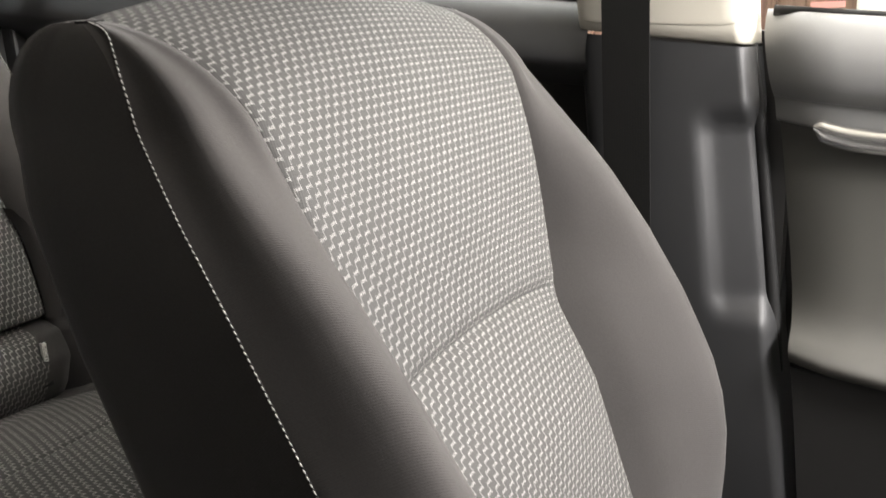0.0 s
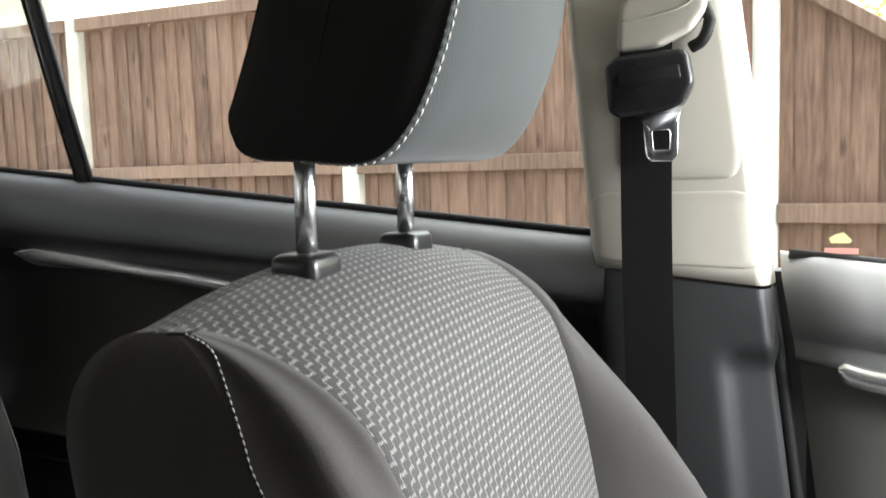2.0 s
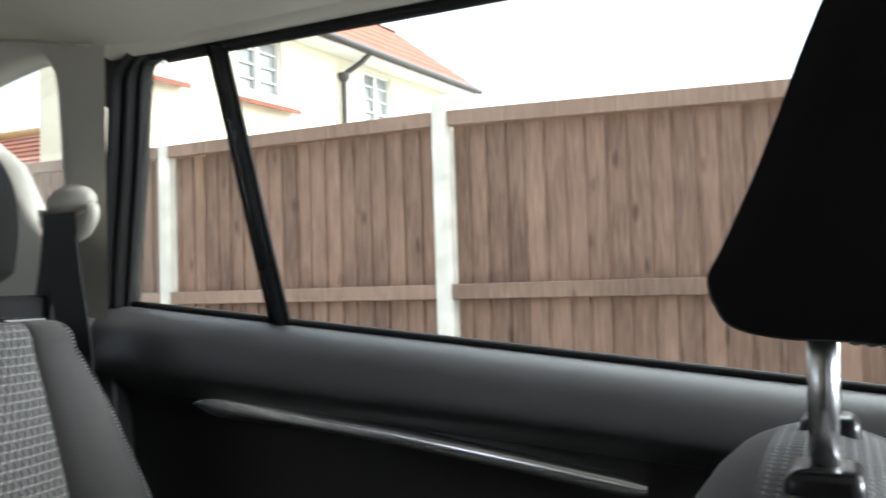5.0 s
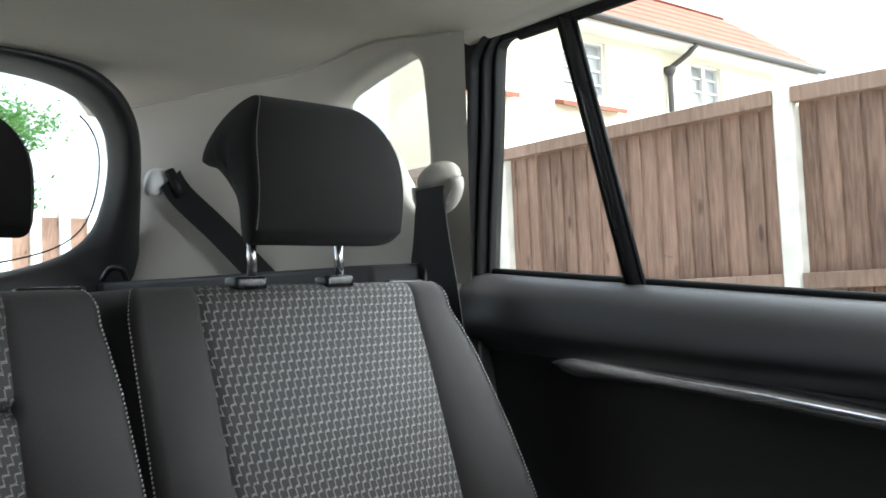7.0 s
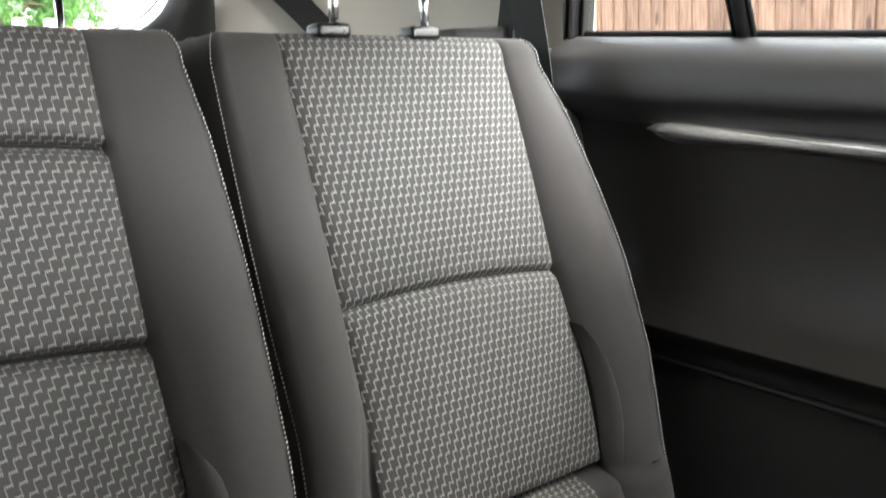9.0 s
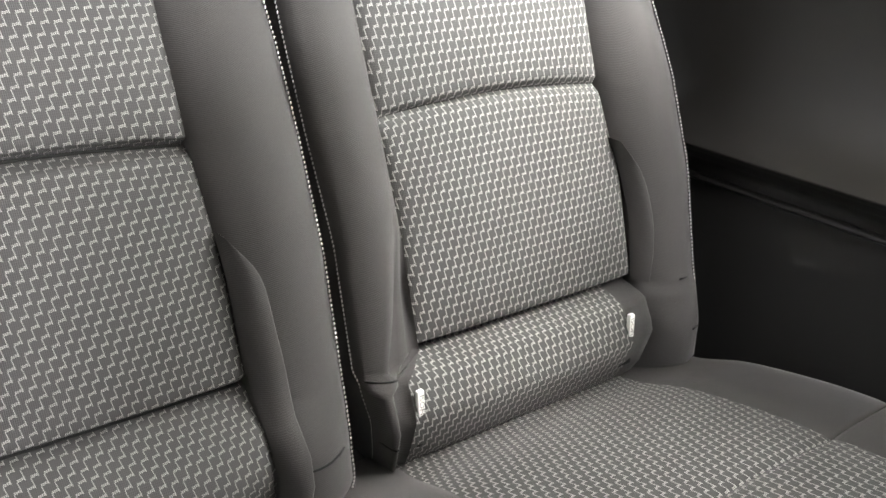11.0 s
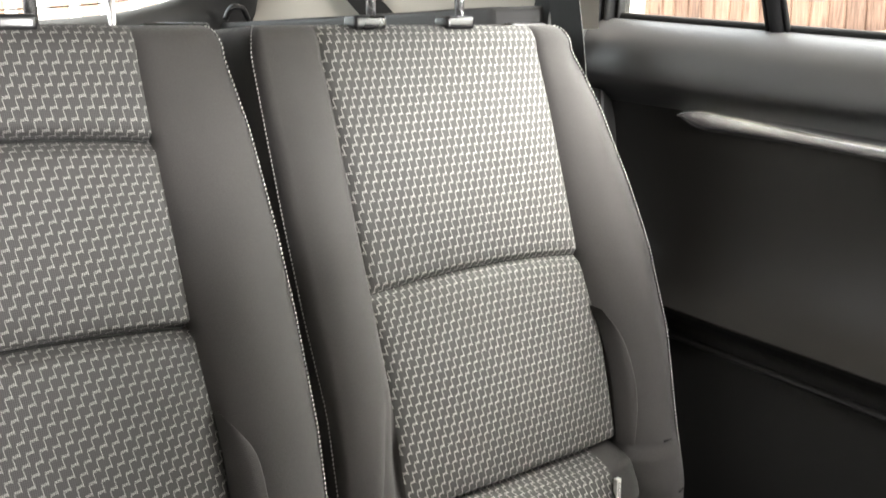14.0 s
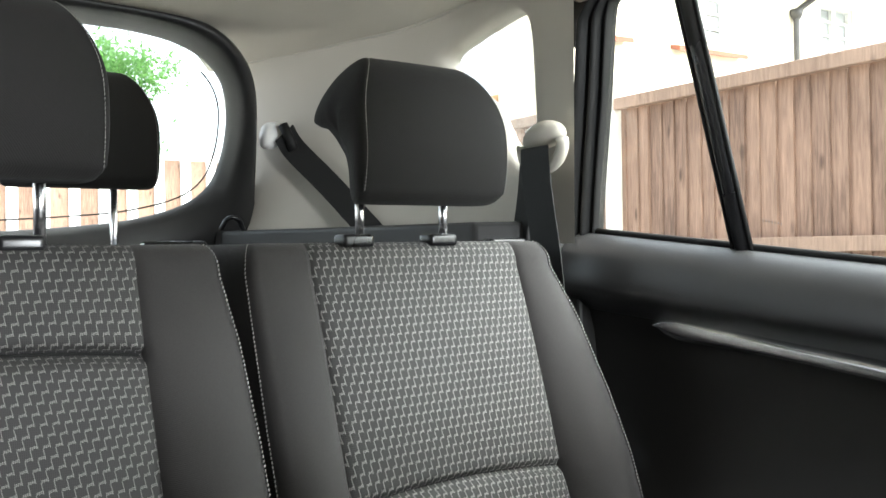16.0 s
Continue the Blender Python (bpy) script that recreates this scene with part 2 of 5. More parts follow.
# front door top: light from the window is put into this paler grey
SOFT_LIT = plain("window_lit_soft_door_top", (0.19, 0.19, 0.188), 0.36, vary=0.08, grain=1600, bump=0.3, spec=0.75)
PILLAR = plain("charcoal_pillar_plastic", (0.022, 0.0225, 0.0235), 0.50, vary=0.1, grain=1500, bump=0.3, spec=0.5)
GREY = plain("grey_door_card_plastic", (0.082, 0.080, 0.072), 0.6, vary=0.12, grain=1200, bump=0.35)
CREAM = plain("cream_pillar_plastic", (0.40, 0.378, 0.326), 0.55, vary=0.05, grain=1300, bump=0.25)
LINER = plain("cream_headliner_cloth", (0.54, 0.51, 0.435), 0.95, vary=0.07, grain=700, bump=0.4)
BLACK = plain("black_glossy_plastic", (0.012, 0.012, 0.013), 0.28, vary=0.1, bump=0.05)
RUBBER = plain("black_rubber_seal", (0.010, 0.010, 0.010), 0.6, vary=0.15, bump=0.2, spec=0.25)
CHROME = plain("polished_chrome", (0.95, 0.955, 0.96), 0.26, 1.0, vary=0.05, grain=300, bump=0.06, rough_vary=0.05)
SATIN = plain("satin_silver_trim", (0.93, 0.935, 0.94), 0.20, 1.0, vary=0.05, grain=900, bump=0.05, rough_vary=0.06)
STEEL = plain("stamped_steel", (0.22, 0.22, 0.225), 0.45, 1.0, vary=0.15, grain=600)
WEB = ribbed_web("black_belt_webbing")
CARPET = plain("dark_floor_carpet", (0.03, 0.03, 0.03), 0.95, vary=0.3, grain=600, bump=1.0)
GLASS = clear_glass("clear_side_glass")
BOARD = timber("weathered_brown_fence_board", (0.085, 0.047, 0.033), (0.45, 0.28, 0.20))
RAIL = timber("sawn_fence_rail", (0.12, 0.073, 0.052), (0.43, 0.285, 0.21))
CONCRETE = plain("pale_concrete", (0.74, 0.70, 0.62), 0.9, vary=0.22, scale=9, grain=120, bump=0.6)
RENDER = plain("cream_wall_render", (0.80, 0.74, 0.58), 0.9, vary=0.05, scale=1.5, grain=60, bump=0.5)
TILE = plain("red_clay_tile", (0.26, 0.085, 0.048), 0.8, vary=0.3, scale=3, grain=40, bump=0.5)
OCHRE = plain("ochre_ridge_tile", (0.45, 0.25, 0.09), 0.8, vary=0.25, scale=3, grain=40)
WHITE = plain("white_window_paint", (0.75, 0.75, 0.73), 0.5, vary=0.05)
PIPE = plain("dark_rainwater_plastic", (0.055, 0.05, 0.048), 0.5, vary=0.1)
# the sky's reflection is put into the pane's pale base colour
PANE = plain("sky_pale_window_glass", (0.30, 0.31, 0.32), 0.05, vary=0.3, scale=2, bump=0.0)
BOUNCE_GROUND = plain("pale_light_bounce_ground", (0.38, 0.365, 0.33), 0.9, vary=0.2, scale=2, grain=80, bump=0.8)
BARK = plain("brown_bark", (0.12, 0.09, 0.06), 0.9, vary=0.3, scale=8, grain=60, bump=1.0)
LEAF_GREEN = leafy("green_leaf", (0.07, 0.15, 0.045), (0.16, 0.34, 0.09))
LEAF = leafy("yellow_green_leaf", (0.42, 0.40, 0.11), (0.78, 0.72, 0.26))
YELLOW = plain("yellow_sticker_print", (0.85, 0.74, 0.38), 0.5, vary=0.05)
RED = plain("red_sticker_print", (0.74, 0.34, 0.29), 0.5, vary=0.05)
FILM = clear_glass("clear_sticker_film", (0.97, 0.97, 0.95))
INK = plain("grey_printed_marking", (0.14, 0.13, 0.12), 0.6, vary=0.05)


# ---- mesh tools ----
BASE = {}


def thing(name, base, label, category, group="", kind=""):
    """An Empty at the thing's base, to which its parts are parented."""
    ob = new(name)
    ob.location = base
    ob.empty_display_size = 0.05
    BASE[ob.name] = Vector(base)
    return tagged(ob, label, category, group, kind)


def mesh(name, verts, faces, mat, parent=None, label="", uv=None, smooth=True, at=None):
    """One mesh object, from points in the world. uv: a pair for each point."""
    o = BASE[parent.name] if parent is not None else Vector(at or (0, 0, 0))
    me = bpy.data.meshes.new(name)
    me.from_pydata([Vector(v) - o for v in verts], [], faces)
    if uv is not None:
        layer = me.uv_layers.new(name="weave")
        for lo in me.loops:
            layer.data[lo.index].uv = uv[lo.vertex_index]
    me.materials.append(mat)
    me.polygons.foreach_set("use_smooth", [smooth] * len(me.polygons))
    me.update()
    ob = new(name, me)
    BASE[ob.name] = o
    if parent is not None:
        ob.parent = parent
    else:
        ob.location = o
    return tagged(ob, label)


def sheet(name, P, mat, parent=None, label="", uv=None, closed=False, flip=False, at=None):
    """A smooth skin over rows of points."""
    P = np.asarray(P, float)
    r, c = P.shape[:2]
    faces = []
    for i in range(r - 1):
        for j in range(c if closed else c - 1):
            k = (j + 1) % c
            q = (i * c + j, i * c + k, (i + 1) * c + k, (i + 1) * c + j)
            faces.append(q[::-1] if flip else q)
    return mesh(name, P.reshape(-1, 3), faces, mat, parent, label, None if uv is None else np.asarray(uv).reshape(-1, 2), at=at)


def solid(name, bm, mat, parent=None, label="", smooth=False, at=None):
    """A bmesh, given in the world, as one object."""
    o = BASE[parent.name] if parent is not None else Vector(at or (0, 0, 0))
    bmesh.ops.recalc_face_normals(bm, faces=bm.faces)
    for v in bm.verts:
        v.co -= o
    me = bpy.data.meshes.new(name)
    bm.to_mesh(me)
    bm.free()
    me.materials.append(mat)
    me.polygons.foreach_set("use_smooth", [smooth] * len(me.polygons))
    ob = new(name, me)
    BASE[ob.name] = o
    if parent is not None:
        ob.parent = parent
    else:
        ob.location = o
    return tagged(ob, label)


def box_bm(a, b, bevel=0.0, seg=2, bm=None):
    bm = bm or bmesh.new()
    g = bmesh.ops.create_cube(bm, size=1.0)["verts"]
    for v in g:
        v.co = Vector([a[i] + (v.co[i] + 0.5) * (b[i] - a[i]) for i in range(3)])
    if bevel:
        es = list({e for v in g for e in v.link_edges})
        bmesh.ops.bevel(bm, geom=es, offset=bevel, segments=seg, affect="EDGES", profile=0.6)
    return bm


def slab_bm(outline, axis, lo, hi, bevel=0.0, seg=2):
    """A plate: a closed outline of pairs, drawn out along an axis (0 x, 1 y, 2 z) from lo to hi."""
    bm = bmesh.new()

    def put(p, d):
        q = list(p)
        q.insert(axis, d)
        return bm.verts.new(q)
    A, B = [put(p, lo) for p in outline], [put(p, hi) for p in outline]
    n = len(outline)
    bm.faces.new(A), bm.faces.new(B[::-1])
    for i in range(n):
        bm.faces.new((A[i], A[(i + 1) % n], B[(i + 1) % n], B[i]))
    bmesh.ops.recalc_face_normals(bm, faces=bm.faces)
    if bevel:
        bmesh.ops.bevel(bm, geom=list(bm.edges), offset=bevel, segments=seg, affect="EDGES", profile=0.6)
    return bm


def rod(name, pts, radius, mat, parent=None, label="", sides=12, at=None, flat=1.0):
    """A round bar along a line of points; radius may be one for each point."""
    pts = [Vector(p) for p in pts]
    rr = radius if isinstance(radius, (list, tuple)) else [radius] * len(pts)
    V, faces = [], []
    for i, p in enumerate(pts):
        d = (pts[min(i + 1, len(pts) - 1)] - pts[max(i - 1, 0)]).normalized()
        s = d.cross(Vector((0.31, 0.17, 0.93))).normalized()
        t = d.cross(s)
        for k in range(sides):
            a = 2 * math.pi * k / sides
            V.append(p + (s * math.cos(a) + t * math.sin(a) * flat) * rr[i])
    for i in range(len(pts) - 1):
        for k in range(sides):
            j = (k + 1) % sides
            faces.append((i * sides + k, i * sides + j, (i + 1) * sides + j, (i + 1) * sides + k))
    faces.append(tuple(range(sides))[::-1])
    faces.append(tuple((len(pts) - 1) * sides + k for k in range(sides)))
    return mesh(name, V, faces, mat, parent, label, at=at)


def catmull(pts, per=6):
    """A smooth line through points of any dimension."""
    p = [np.asarray(q, float) for q in pts]
    p = [2 * p[0] - p[1]] + p + [2 * p[-1] - p[-2]]
    out = []
    for i in range(1, len(p) - 2):
        for k in range(per):
            t = k / per
            a, b, c, d = p[i - 1], p[i], p[i + 1], p[i + 2]
            out.append(0.5 * (2 * b + (c - a) * t + (2 * a - 5 * b + 4 * c - d) * t * t + (3 * b - a - 3 * c + d) * t ** 3))
    out.append(p[-2])
    return np.array(out)


def along(pts, step):
    """Points at even steps along a line."""
    pts = np.asarray(pts, float)
    d = np.r_[0, np.cumsum(np.linalg.norm(np.diff(pts, axis=0), axis=1))]
    s = np.arange(0, d[-1], step)
    return np.stack([np.interp(s, d, pts[:, k]) for k in range(3)], -1)


def stitches(pts, parent, out=(0, -0.001, 0), pitch=0.0075, share=0.68, r=0.0009, name="stitching", mat=None):
    """A seam of single stitches: short rounded threads, one after another, along a line."""
    line = along(pts, pitch)
    V, faces = [], []
    out = Vector(out)
    for a, b in zip(line[:-1], line[1:]):
        a, b = Vector(a) + out, Vector(b) + out
        b = a + (b - a) * share + Vector((r * 0.9, 0, 0))
        d = (b - a).normalized()
        s = d.cross(Vector((0.2, 0.9, 0.3))).normalized()
        t = d.cross(s)
        m = (a + b) / 2
        o = len(V)
        for q, w in ((a, 0.45), (m, 1.0), (b, 0.45)):
            for k in range(4):
                an = math.pi / 4 + k * math.pi / 2
                V.append(q + (s * math.cos(an) + t * math.sin(an)) * r * w * 1.3)
        for i in (0, 1):
            for k in range(4):
                j = (k + 1) % 4
                faces.append((o + i * 4 + k, o + i * 4 + j, o + (i + 1) * 4 + j, o + (i + 1) * 4 + k))
        faces += [(o + 3, o + 2, o + 1, o), (o + 8, o + 9, o + 10, o + 11)]
    return mesh(name, V, faces, mat or THREAD, parent, "row of pale contrast stitches")


# ---- the car's body: floor, roof and plain closing walls ----
def block(name, a, b, mat, bevel=0.004, label="", category="", kind="structure"):
    return tagged(solid(name, box_bm(a, b, bevel), mat, at=((a[0] + b[0]) / 2, (a[1] + b[1]) / 2, a[2])), label, category, "", kind)


block("floor", (-0.80, -1.12, 0.03), (0.80, 1.98, 0.08), CARPET, 0.0, "dark carpeted floor of the car", "floor")

us = np.linspace(-1, 1, 43)


def roof_z(x, y):
    s = min(1.0, max(0.0, (y - 1.02) / 0.28))
    s = s * s * (3 - 2 * s)
    mid = float(np.interp(y, (1.1, 1.2, 1.33, 1.585, 1.78, 1.86), (1.412, 1.418, 1.424, 1.404, 1.380, 1.368)))
    return mid - (1 - s) * 0.055 * (abs(x) / 0.70) ** 3.5 - s * 0.012 * (abs(x) / 0.6) ** 2 - 0.03 * max(0.0, (-0.3 - y) / 0.4) ** 2




def roof_y(u, f):
    """The headliner ends at the tailgate in the middle and runs on behind its corners."""
    e = min(1.0, max(0.0, (abs(u) * 0.70 - 0.25) / 0.15))
    return -0.95 + f * (2.58 + 0.23 * e)


fs_roof = np.linspace(0, 1, 44)
under = [[(u * 0.70, roof_y(u, f), roof_z(u * 0.70, roof_y(u, f))) for u in us] for f in fs_roof]
upper = [[(u * 0.72, roof_y(u, f), roof_z(u * 0.70, roof_y(u, f)) + 0.035) for u in us] for f in fs_roof]
V = np.array(under + upper[::-1])
roof = sheet("ceiling", V, LINER, None, at=(0, 0.4, 1.35))
tagged(roof, "cream cloth headliner of the car", "ceiling", "", "structure")

# driver walls, offside front and mid: unseen, added to block windscreen and window light
for nm, a, b in (("wall_offside_lower", (-0.82, -1.1, 0.08), (-0.78, 1.9, 0.92)), ("wall_offside_upper", (-0.74, -0.95, 1.345), (-0.70, 1.62, 1.40)),
                 ("wall_offside_front_light_block", (-0.78, -1.02, 0.92), (-0.72, 0.16, 1.36)), ("wall_driver_rear_light_block", (-0.76, -0.06, 0.08), (-0.34, -0.02, 1.38)), ("wall_driver_side_light_block", (-0.34, -0.70, 0.08), (-0.30, -0.02, 1.38)), ("wall_driver_front_light_block", (-0.76, -0.74, 0.08), (0.06, -0.70, 1.39)), ("wall_offside_mid_light_block", (-0.78, 0.16, 0.93), (-0.70, 1.00, 1.36)), ("wall_offside_rear", (-0.78, 1.45, 0.93), (-0.70, 1.62, 1.36)),
                 ("wall_front", (-0.80, -1.16, 0.08), (0.80, -1.12, 0.84)), ("wall_rear", (-0.80, 1.93, 0.08), (0.80, 1.97, 0.98)),
                 ("wall_front_header", (-0.72, -0.99, 1.33), (0.72, -0.95, 1.41))):
    block(nm, a, b, DARK if "lower" in nm or "driver" in nm or nm in ("wall_front", "wall_rear") else CREAM, 0.0, "plain unseen wall that closes the car and keeps daylight out", "wall")
# outer skin of the near side, under the windows
block("wall_nearside_outer", (0.80, -0.35, 0.08), (0.83, 1.95, 0.86), DARK, 0.0, "plain outer wall of the car", "wall")
block("wall_nearside_front", (0.80, -1.1, 0.08), (0.83, -0.35, 0.79), DARK, 0.0, "plain outer wall of the car", "wall")
block("wall_pillar_backing", (0.772, -0.12, 0.08), (0.80, 0.10, 0.872), DARK, 0.0, "plain wall behind the centre pillar", "wall")


def belt(y):
    """Height of the glass's lower edge along the doors."""
    return 0.9 + 0.102 * y


def glass_x(z):
    return 0.760 - 0.13 * (z - 0.95)


# ---- rear door ----
rear_door = thing("rear_door", (0.77, 0.6, 0.12), "charcoal rear door card with a silver trim strip", "door")
dy = np.linspace(0.085, 1.165, 40)
roll = catmull([(0.762, 0.0), (0.748, -0.001), (0.731, -0.010), (0.716, -0.028), (0.708, -0.050), (0.706, -0.066), (0.709, -0.076), (0.720, -0.086), (0.738, -0.098), (0.752, -0.108)], 4)
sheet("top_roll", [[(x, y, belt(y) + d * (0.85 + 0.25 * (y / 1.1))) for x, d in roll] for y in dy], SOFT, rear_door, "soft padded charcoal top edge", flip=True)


def low_z(y):
    return 0.585 + 0.028 * ((y - 0.4) / 0.6)


card = catmull([(0.752, 1.0), (0.762, 0.86), (0.768, 0.62), (0.766, 0.44), (0.758, 0.28), (0.742, 0.14), (0.724, 0.05), (0.715, 0.015), (0.713, 0.0), (0.720, -0.03)], 4)
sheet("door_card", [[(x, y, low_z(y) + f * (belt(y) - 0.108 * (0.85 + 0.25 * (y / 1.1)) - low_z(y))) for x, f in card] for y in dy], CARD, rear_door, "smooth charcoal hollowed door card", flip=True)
sheet("map_pocket", [[(x, y, low_z(y) + d) for x, d in catmull([(0.720, -0.008), (0.727, -0.016), (0.737, -0.028), (0.739, -0.05), (0.736, -0.16), (0.733, -0.3), (0.745, -0.48)], 4)] for y in dy], DARK, rear_door, "grained charcoal lower door panel", flip=True)
sheet("pocket_lip", [[(x, y, low_z(y) - 0.047 + d) for x, d in catmull([(0.741, 0.004), (0.733, 0.002), (0.731, -0.003), (0.737, -0.007)], 3)] for y in dy], DARK, rear_door, "", flip=True)
# silver strip, tapering to its rear tip
sy = np.linspace(0.385, 1.005, 32)
strip_rows = []
for y in sy:
    z0 = np.interp(y, (0.40, 0.543, 0.689, 0.86, 0.995), (0.809, 0.830, 0.850, 0.868, 0.880))
    w = 0.0088 * min(1.0, max(0.06, (1.007 - y) / 0.03)) + 0.0045 * max(0.0, (y - 0.78) / 0.22) * min(1.0, max(0.0, (1.006 - y) / 0.02))
    if y < 0.39:
        w *= 0.6
    strip_rows.append([(0.7555 - 0.014 * math.sin(a), y, z0 + w * 1.5 * math.cos(a)) for a in np.linspace(0, math.pi, 9)])
sheet("trim_strip", strip_rows, SATIN, rear_door, "satin silver trim strip", flip=False)


def seal(name, pts, r, parent, flat=1.0, mat=None):
    return rod(name, pts, r, mat or RUBBER, parent, sides=8, flat=flat)


seal("waist_seal", [(0.758, y, belt(y) + 0.003) for y in np.linspace(0.09, 1.14, 20)], 0.0055, rear_door)
rear_edge = catmull([(0.752, 1.128, 1.012), (0.741, 1.108, 1.10), (0.725, 1.078, 1.22), (0.709, 1.052, 1.33), (0.703, 1.036, 1.352), (0.702, 1.010, 1.358)], 5)
front_edge = [(0.745, 0.100, 0.93), (0.728, 0.108, 1.08), (0.700, 0.118, 1.30), (0.694, 0.125, 1.345)]
chan = [(a * 0.85, b * 0.50) for a, b in catmull([(0.022, -0.002), (0.004, 0.0), (-0.002, 0.006), (0.004, 0.014), (0.002, 0.020), (-0.012, 0.026), (-0.016, 0.036), (-0.010, 0.044), (0.006, 0.047), (-0.012, 0.052), (-0.026, 0.062), (-0.030, 0.074), (-0.020, 0.084), (0.008, 0.098), (0.012, 0.145)], 3)]
turn = [min(1.0, max(0.0, (p[2] - 1.335) / 0.02)) for p in rear_edge]
sheet("window_frame", [[(p[0] + a, p[1] + b * (1 - t), p[2] + b * 0.35 * t) for a, b in chan] for p, t in zip(rear_edge, turn)], RUBBER, rear_door, "black moulded door frame and seals")
seal("window_channel", [(0.703, y, 1.358) for y in np.linspace(0.12, 1.03, 12)], 0.007, rear_door)
seal("window_channel", front_edge, 0.006, rear_door)
bar = [(0.757, 0.861, 0.984), (0.738, 0.876, 1.10), (0.718, 0.893, 1.23), (0.701, 0.912, 1.356)]
rod("divider_bar", bar, 0.0122, BLACK, rear_door, "black window divider bar", sides=12, flat=0.85)
rod("divider_seal", [(p[0] - 0.003, p[1] + 0.013, p[2]) for p in bar], 0.0042, RUBBER, rear_door, "black rubber divider seal", sides=8)
rod("divider_seal", [(p[0] - 0.003, p[1] - 0.013, p[2]) for p in bar], 0.0034, RUBBER, rear_door, "black rubber divider seal", sides=8)


def pane(name, corners, parent, thick=0.004):
    """A flat sheet of glass between corners, that lets daylight in."""
    c = [Vector(p) for p in corners]
    nrm = (c[1] - c[0]).cross(c[2] - c[0]).normalized() * thick
    n = len(c)
    V = c + [p + nrm for p in c]
    F = [tuple(range(n)), tuple(range(2 * n - 1, n - 1, -1))] + [(i, n + i, n + (i + 1) % n, (i + 1) % n) for i in range(n)]
    ob = mesh(name, V, F, GLASS, parent, "clear side window glass", smooth=False)
    ob.visible_shadow = False
    return ob


side_pane = pane("pane", [(glass_x(belt(0.09)) + 0.006, 0.09, belt(0.09) - 0.01), (glass_x(0.98) + 0.006, 0.86, 0.976), (glass_x(1.36) + 0.006, 0.912, 1.362), (glass_x(1.36) + 0.006, 0.11, 1.362)], rear_door)
pane("pane", [(glass_x(0.98) + 0.006, 0.868, 0.976), (glass_x(1.01) + 0.006, 1.135, 1.004), (glass_x(1.36) + 0.006, 1.04, 1.362), (glass_x(1.36) + 0.006, 0.92, 1.362)], rear_door)
for k in range(7):
    y = 0.825 - k * 0.0042
    solid("glass_marking", box_bm((0.7448, y - 0.0008, 1.0228 - 0.0009 * k), (0.7452, y + 0.0008, 1.0256 - 0.0009 * k)), INK, side_pane, "tiny etched maker's mark")

solid("frame_corner", box_bm((0.708, 1.070, 1.30), (0.722, 1.13, 1.40), 0.004), RUBBER, rear_door, "black corner of the door frame")

# ---- header above the door windows ----
hd = catmull([(0.700, 1.363), (0.690, 1.357), (0.672, 1.362), (0.655, 1.378), (0.64, 1.392)], 4)
tagged(sheet("trim_header_rail", [[(x, y, z) for x, z in hd] for y in np.linspace(-0.95, 1.09, 32)], LINER, None, flip=True, at=(0.67, 0.3, 1.36)), "cream headliner edge above the side windows", "trim", "", "structure")
seal_top = rod("trim_door_seal", [(0.703, y, 1.352) for y in np.linspace(-0.7, 1.0, 20)], 0.008, RUBBER, None, sides=8, at=(0.70, 0.2, 1.35))
tagged(seal_top, "black rubber seal above the side windows", "trim", "", "structure")

# ---- front door ----
front_door = thing("front_door", (0.77, -0.5, 0.12), "grey front door card with a chrome pull handle", "door")


def fd_edge(z):
    return np.interp(z, (0.2, 0.36, 0.61, 0.80, 0.871, 1.0), (-0.169, -0.152, -0.126, -0.102, -0.089, -0.079))


fy = np.linspace(0, 1, 24)
roll_f = [(0.762, 0.0), (0.752, 0.003), (0.739, -0.006), (0.726, -0.024), (0.720, -0.044), (0.722, -0.066), (0.733, -0.082), (0.737, -0.085), (0.738, -0.106), (0.745, -0.110)]
rf = catmull(roll_f, 4)
sheet("top_roll", [[(x + (0.02 * (1 - min(1, f / 0.03)) ** 2), fd_edge(0.89 + d) - 0.004 - f * 0.85, belt(fd_edge(0.89 + d) - f * 0.85) + d) for x, d in rf] for f in fy], SOFT_LIT, front_door, "soft padded top edge, coloured paler for the window light")
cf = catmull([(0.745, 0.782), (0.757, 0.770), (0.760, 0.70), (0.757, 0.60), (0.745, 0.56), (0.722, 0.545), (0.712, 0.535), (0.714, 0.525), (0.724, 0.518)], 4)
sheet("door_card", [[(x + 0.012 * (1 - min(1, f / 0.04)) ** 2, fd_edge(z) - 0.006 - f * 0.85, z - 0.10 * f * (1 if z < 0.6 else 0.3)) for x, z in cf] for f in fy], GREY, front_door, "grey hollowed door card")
cl = catmull([(0.724, 0.518), (0.735, 0.508), (0.738, 0.45), (0.735, 0.30), (0.745, 0.12)], 4)
sheet("lower_panel", [[(x, fd_edge(z) - 0.006 - f * 0.85, z - 0.10 * f) for x, z in cl] for f in fy], DARK, front_door, "charcoal lower door panel")
pull = catmull([(-0.148, 0.777), (-0.160, 0.772), (-0.185, 0.766), (-0.23, 0.762), (-0.34, 0.757)], 5)
sheet("pull_handle", [[(0.748 - 0.016 * math.sin(a), y, z + (0.015 if i > 2 else 0.006 + 0.003 * i) * math.cos(a)) for a in np.linspace(0, math.pi, 10)] for i, (y, z) in enumerate(pull)], CHROME, front_door, "bright chrome pull handle", flip=True)
seal("waist_seal", [(0.758, y, belt(y) + 0.003) for y in np.linspace(-0.95, -0.1, 16)], 0.0055, front_door)
seal("door_seal", [(0.758, fd_edge(z) + 0.014, z) for z in np.linspace(0.2, 0.878, 20)], 0.008, front_door, 0.8)
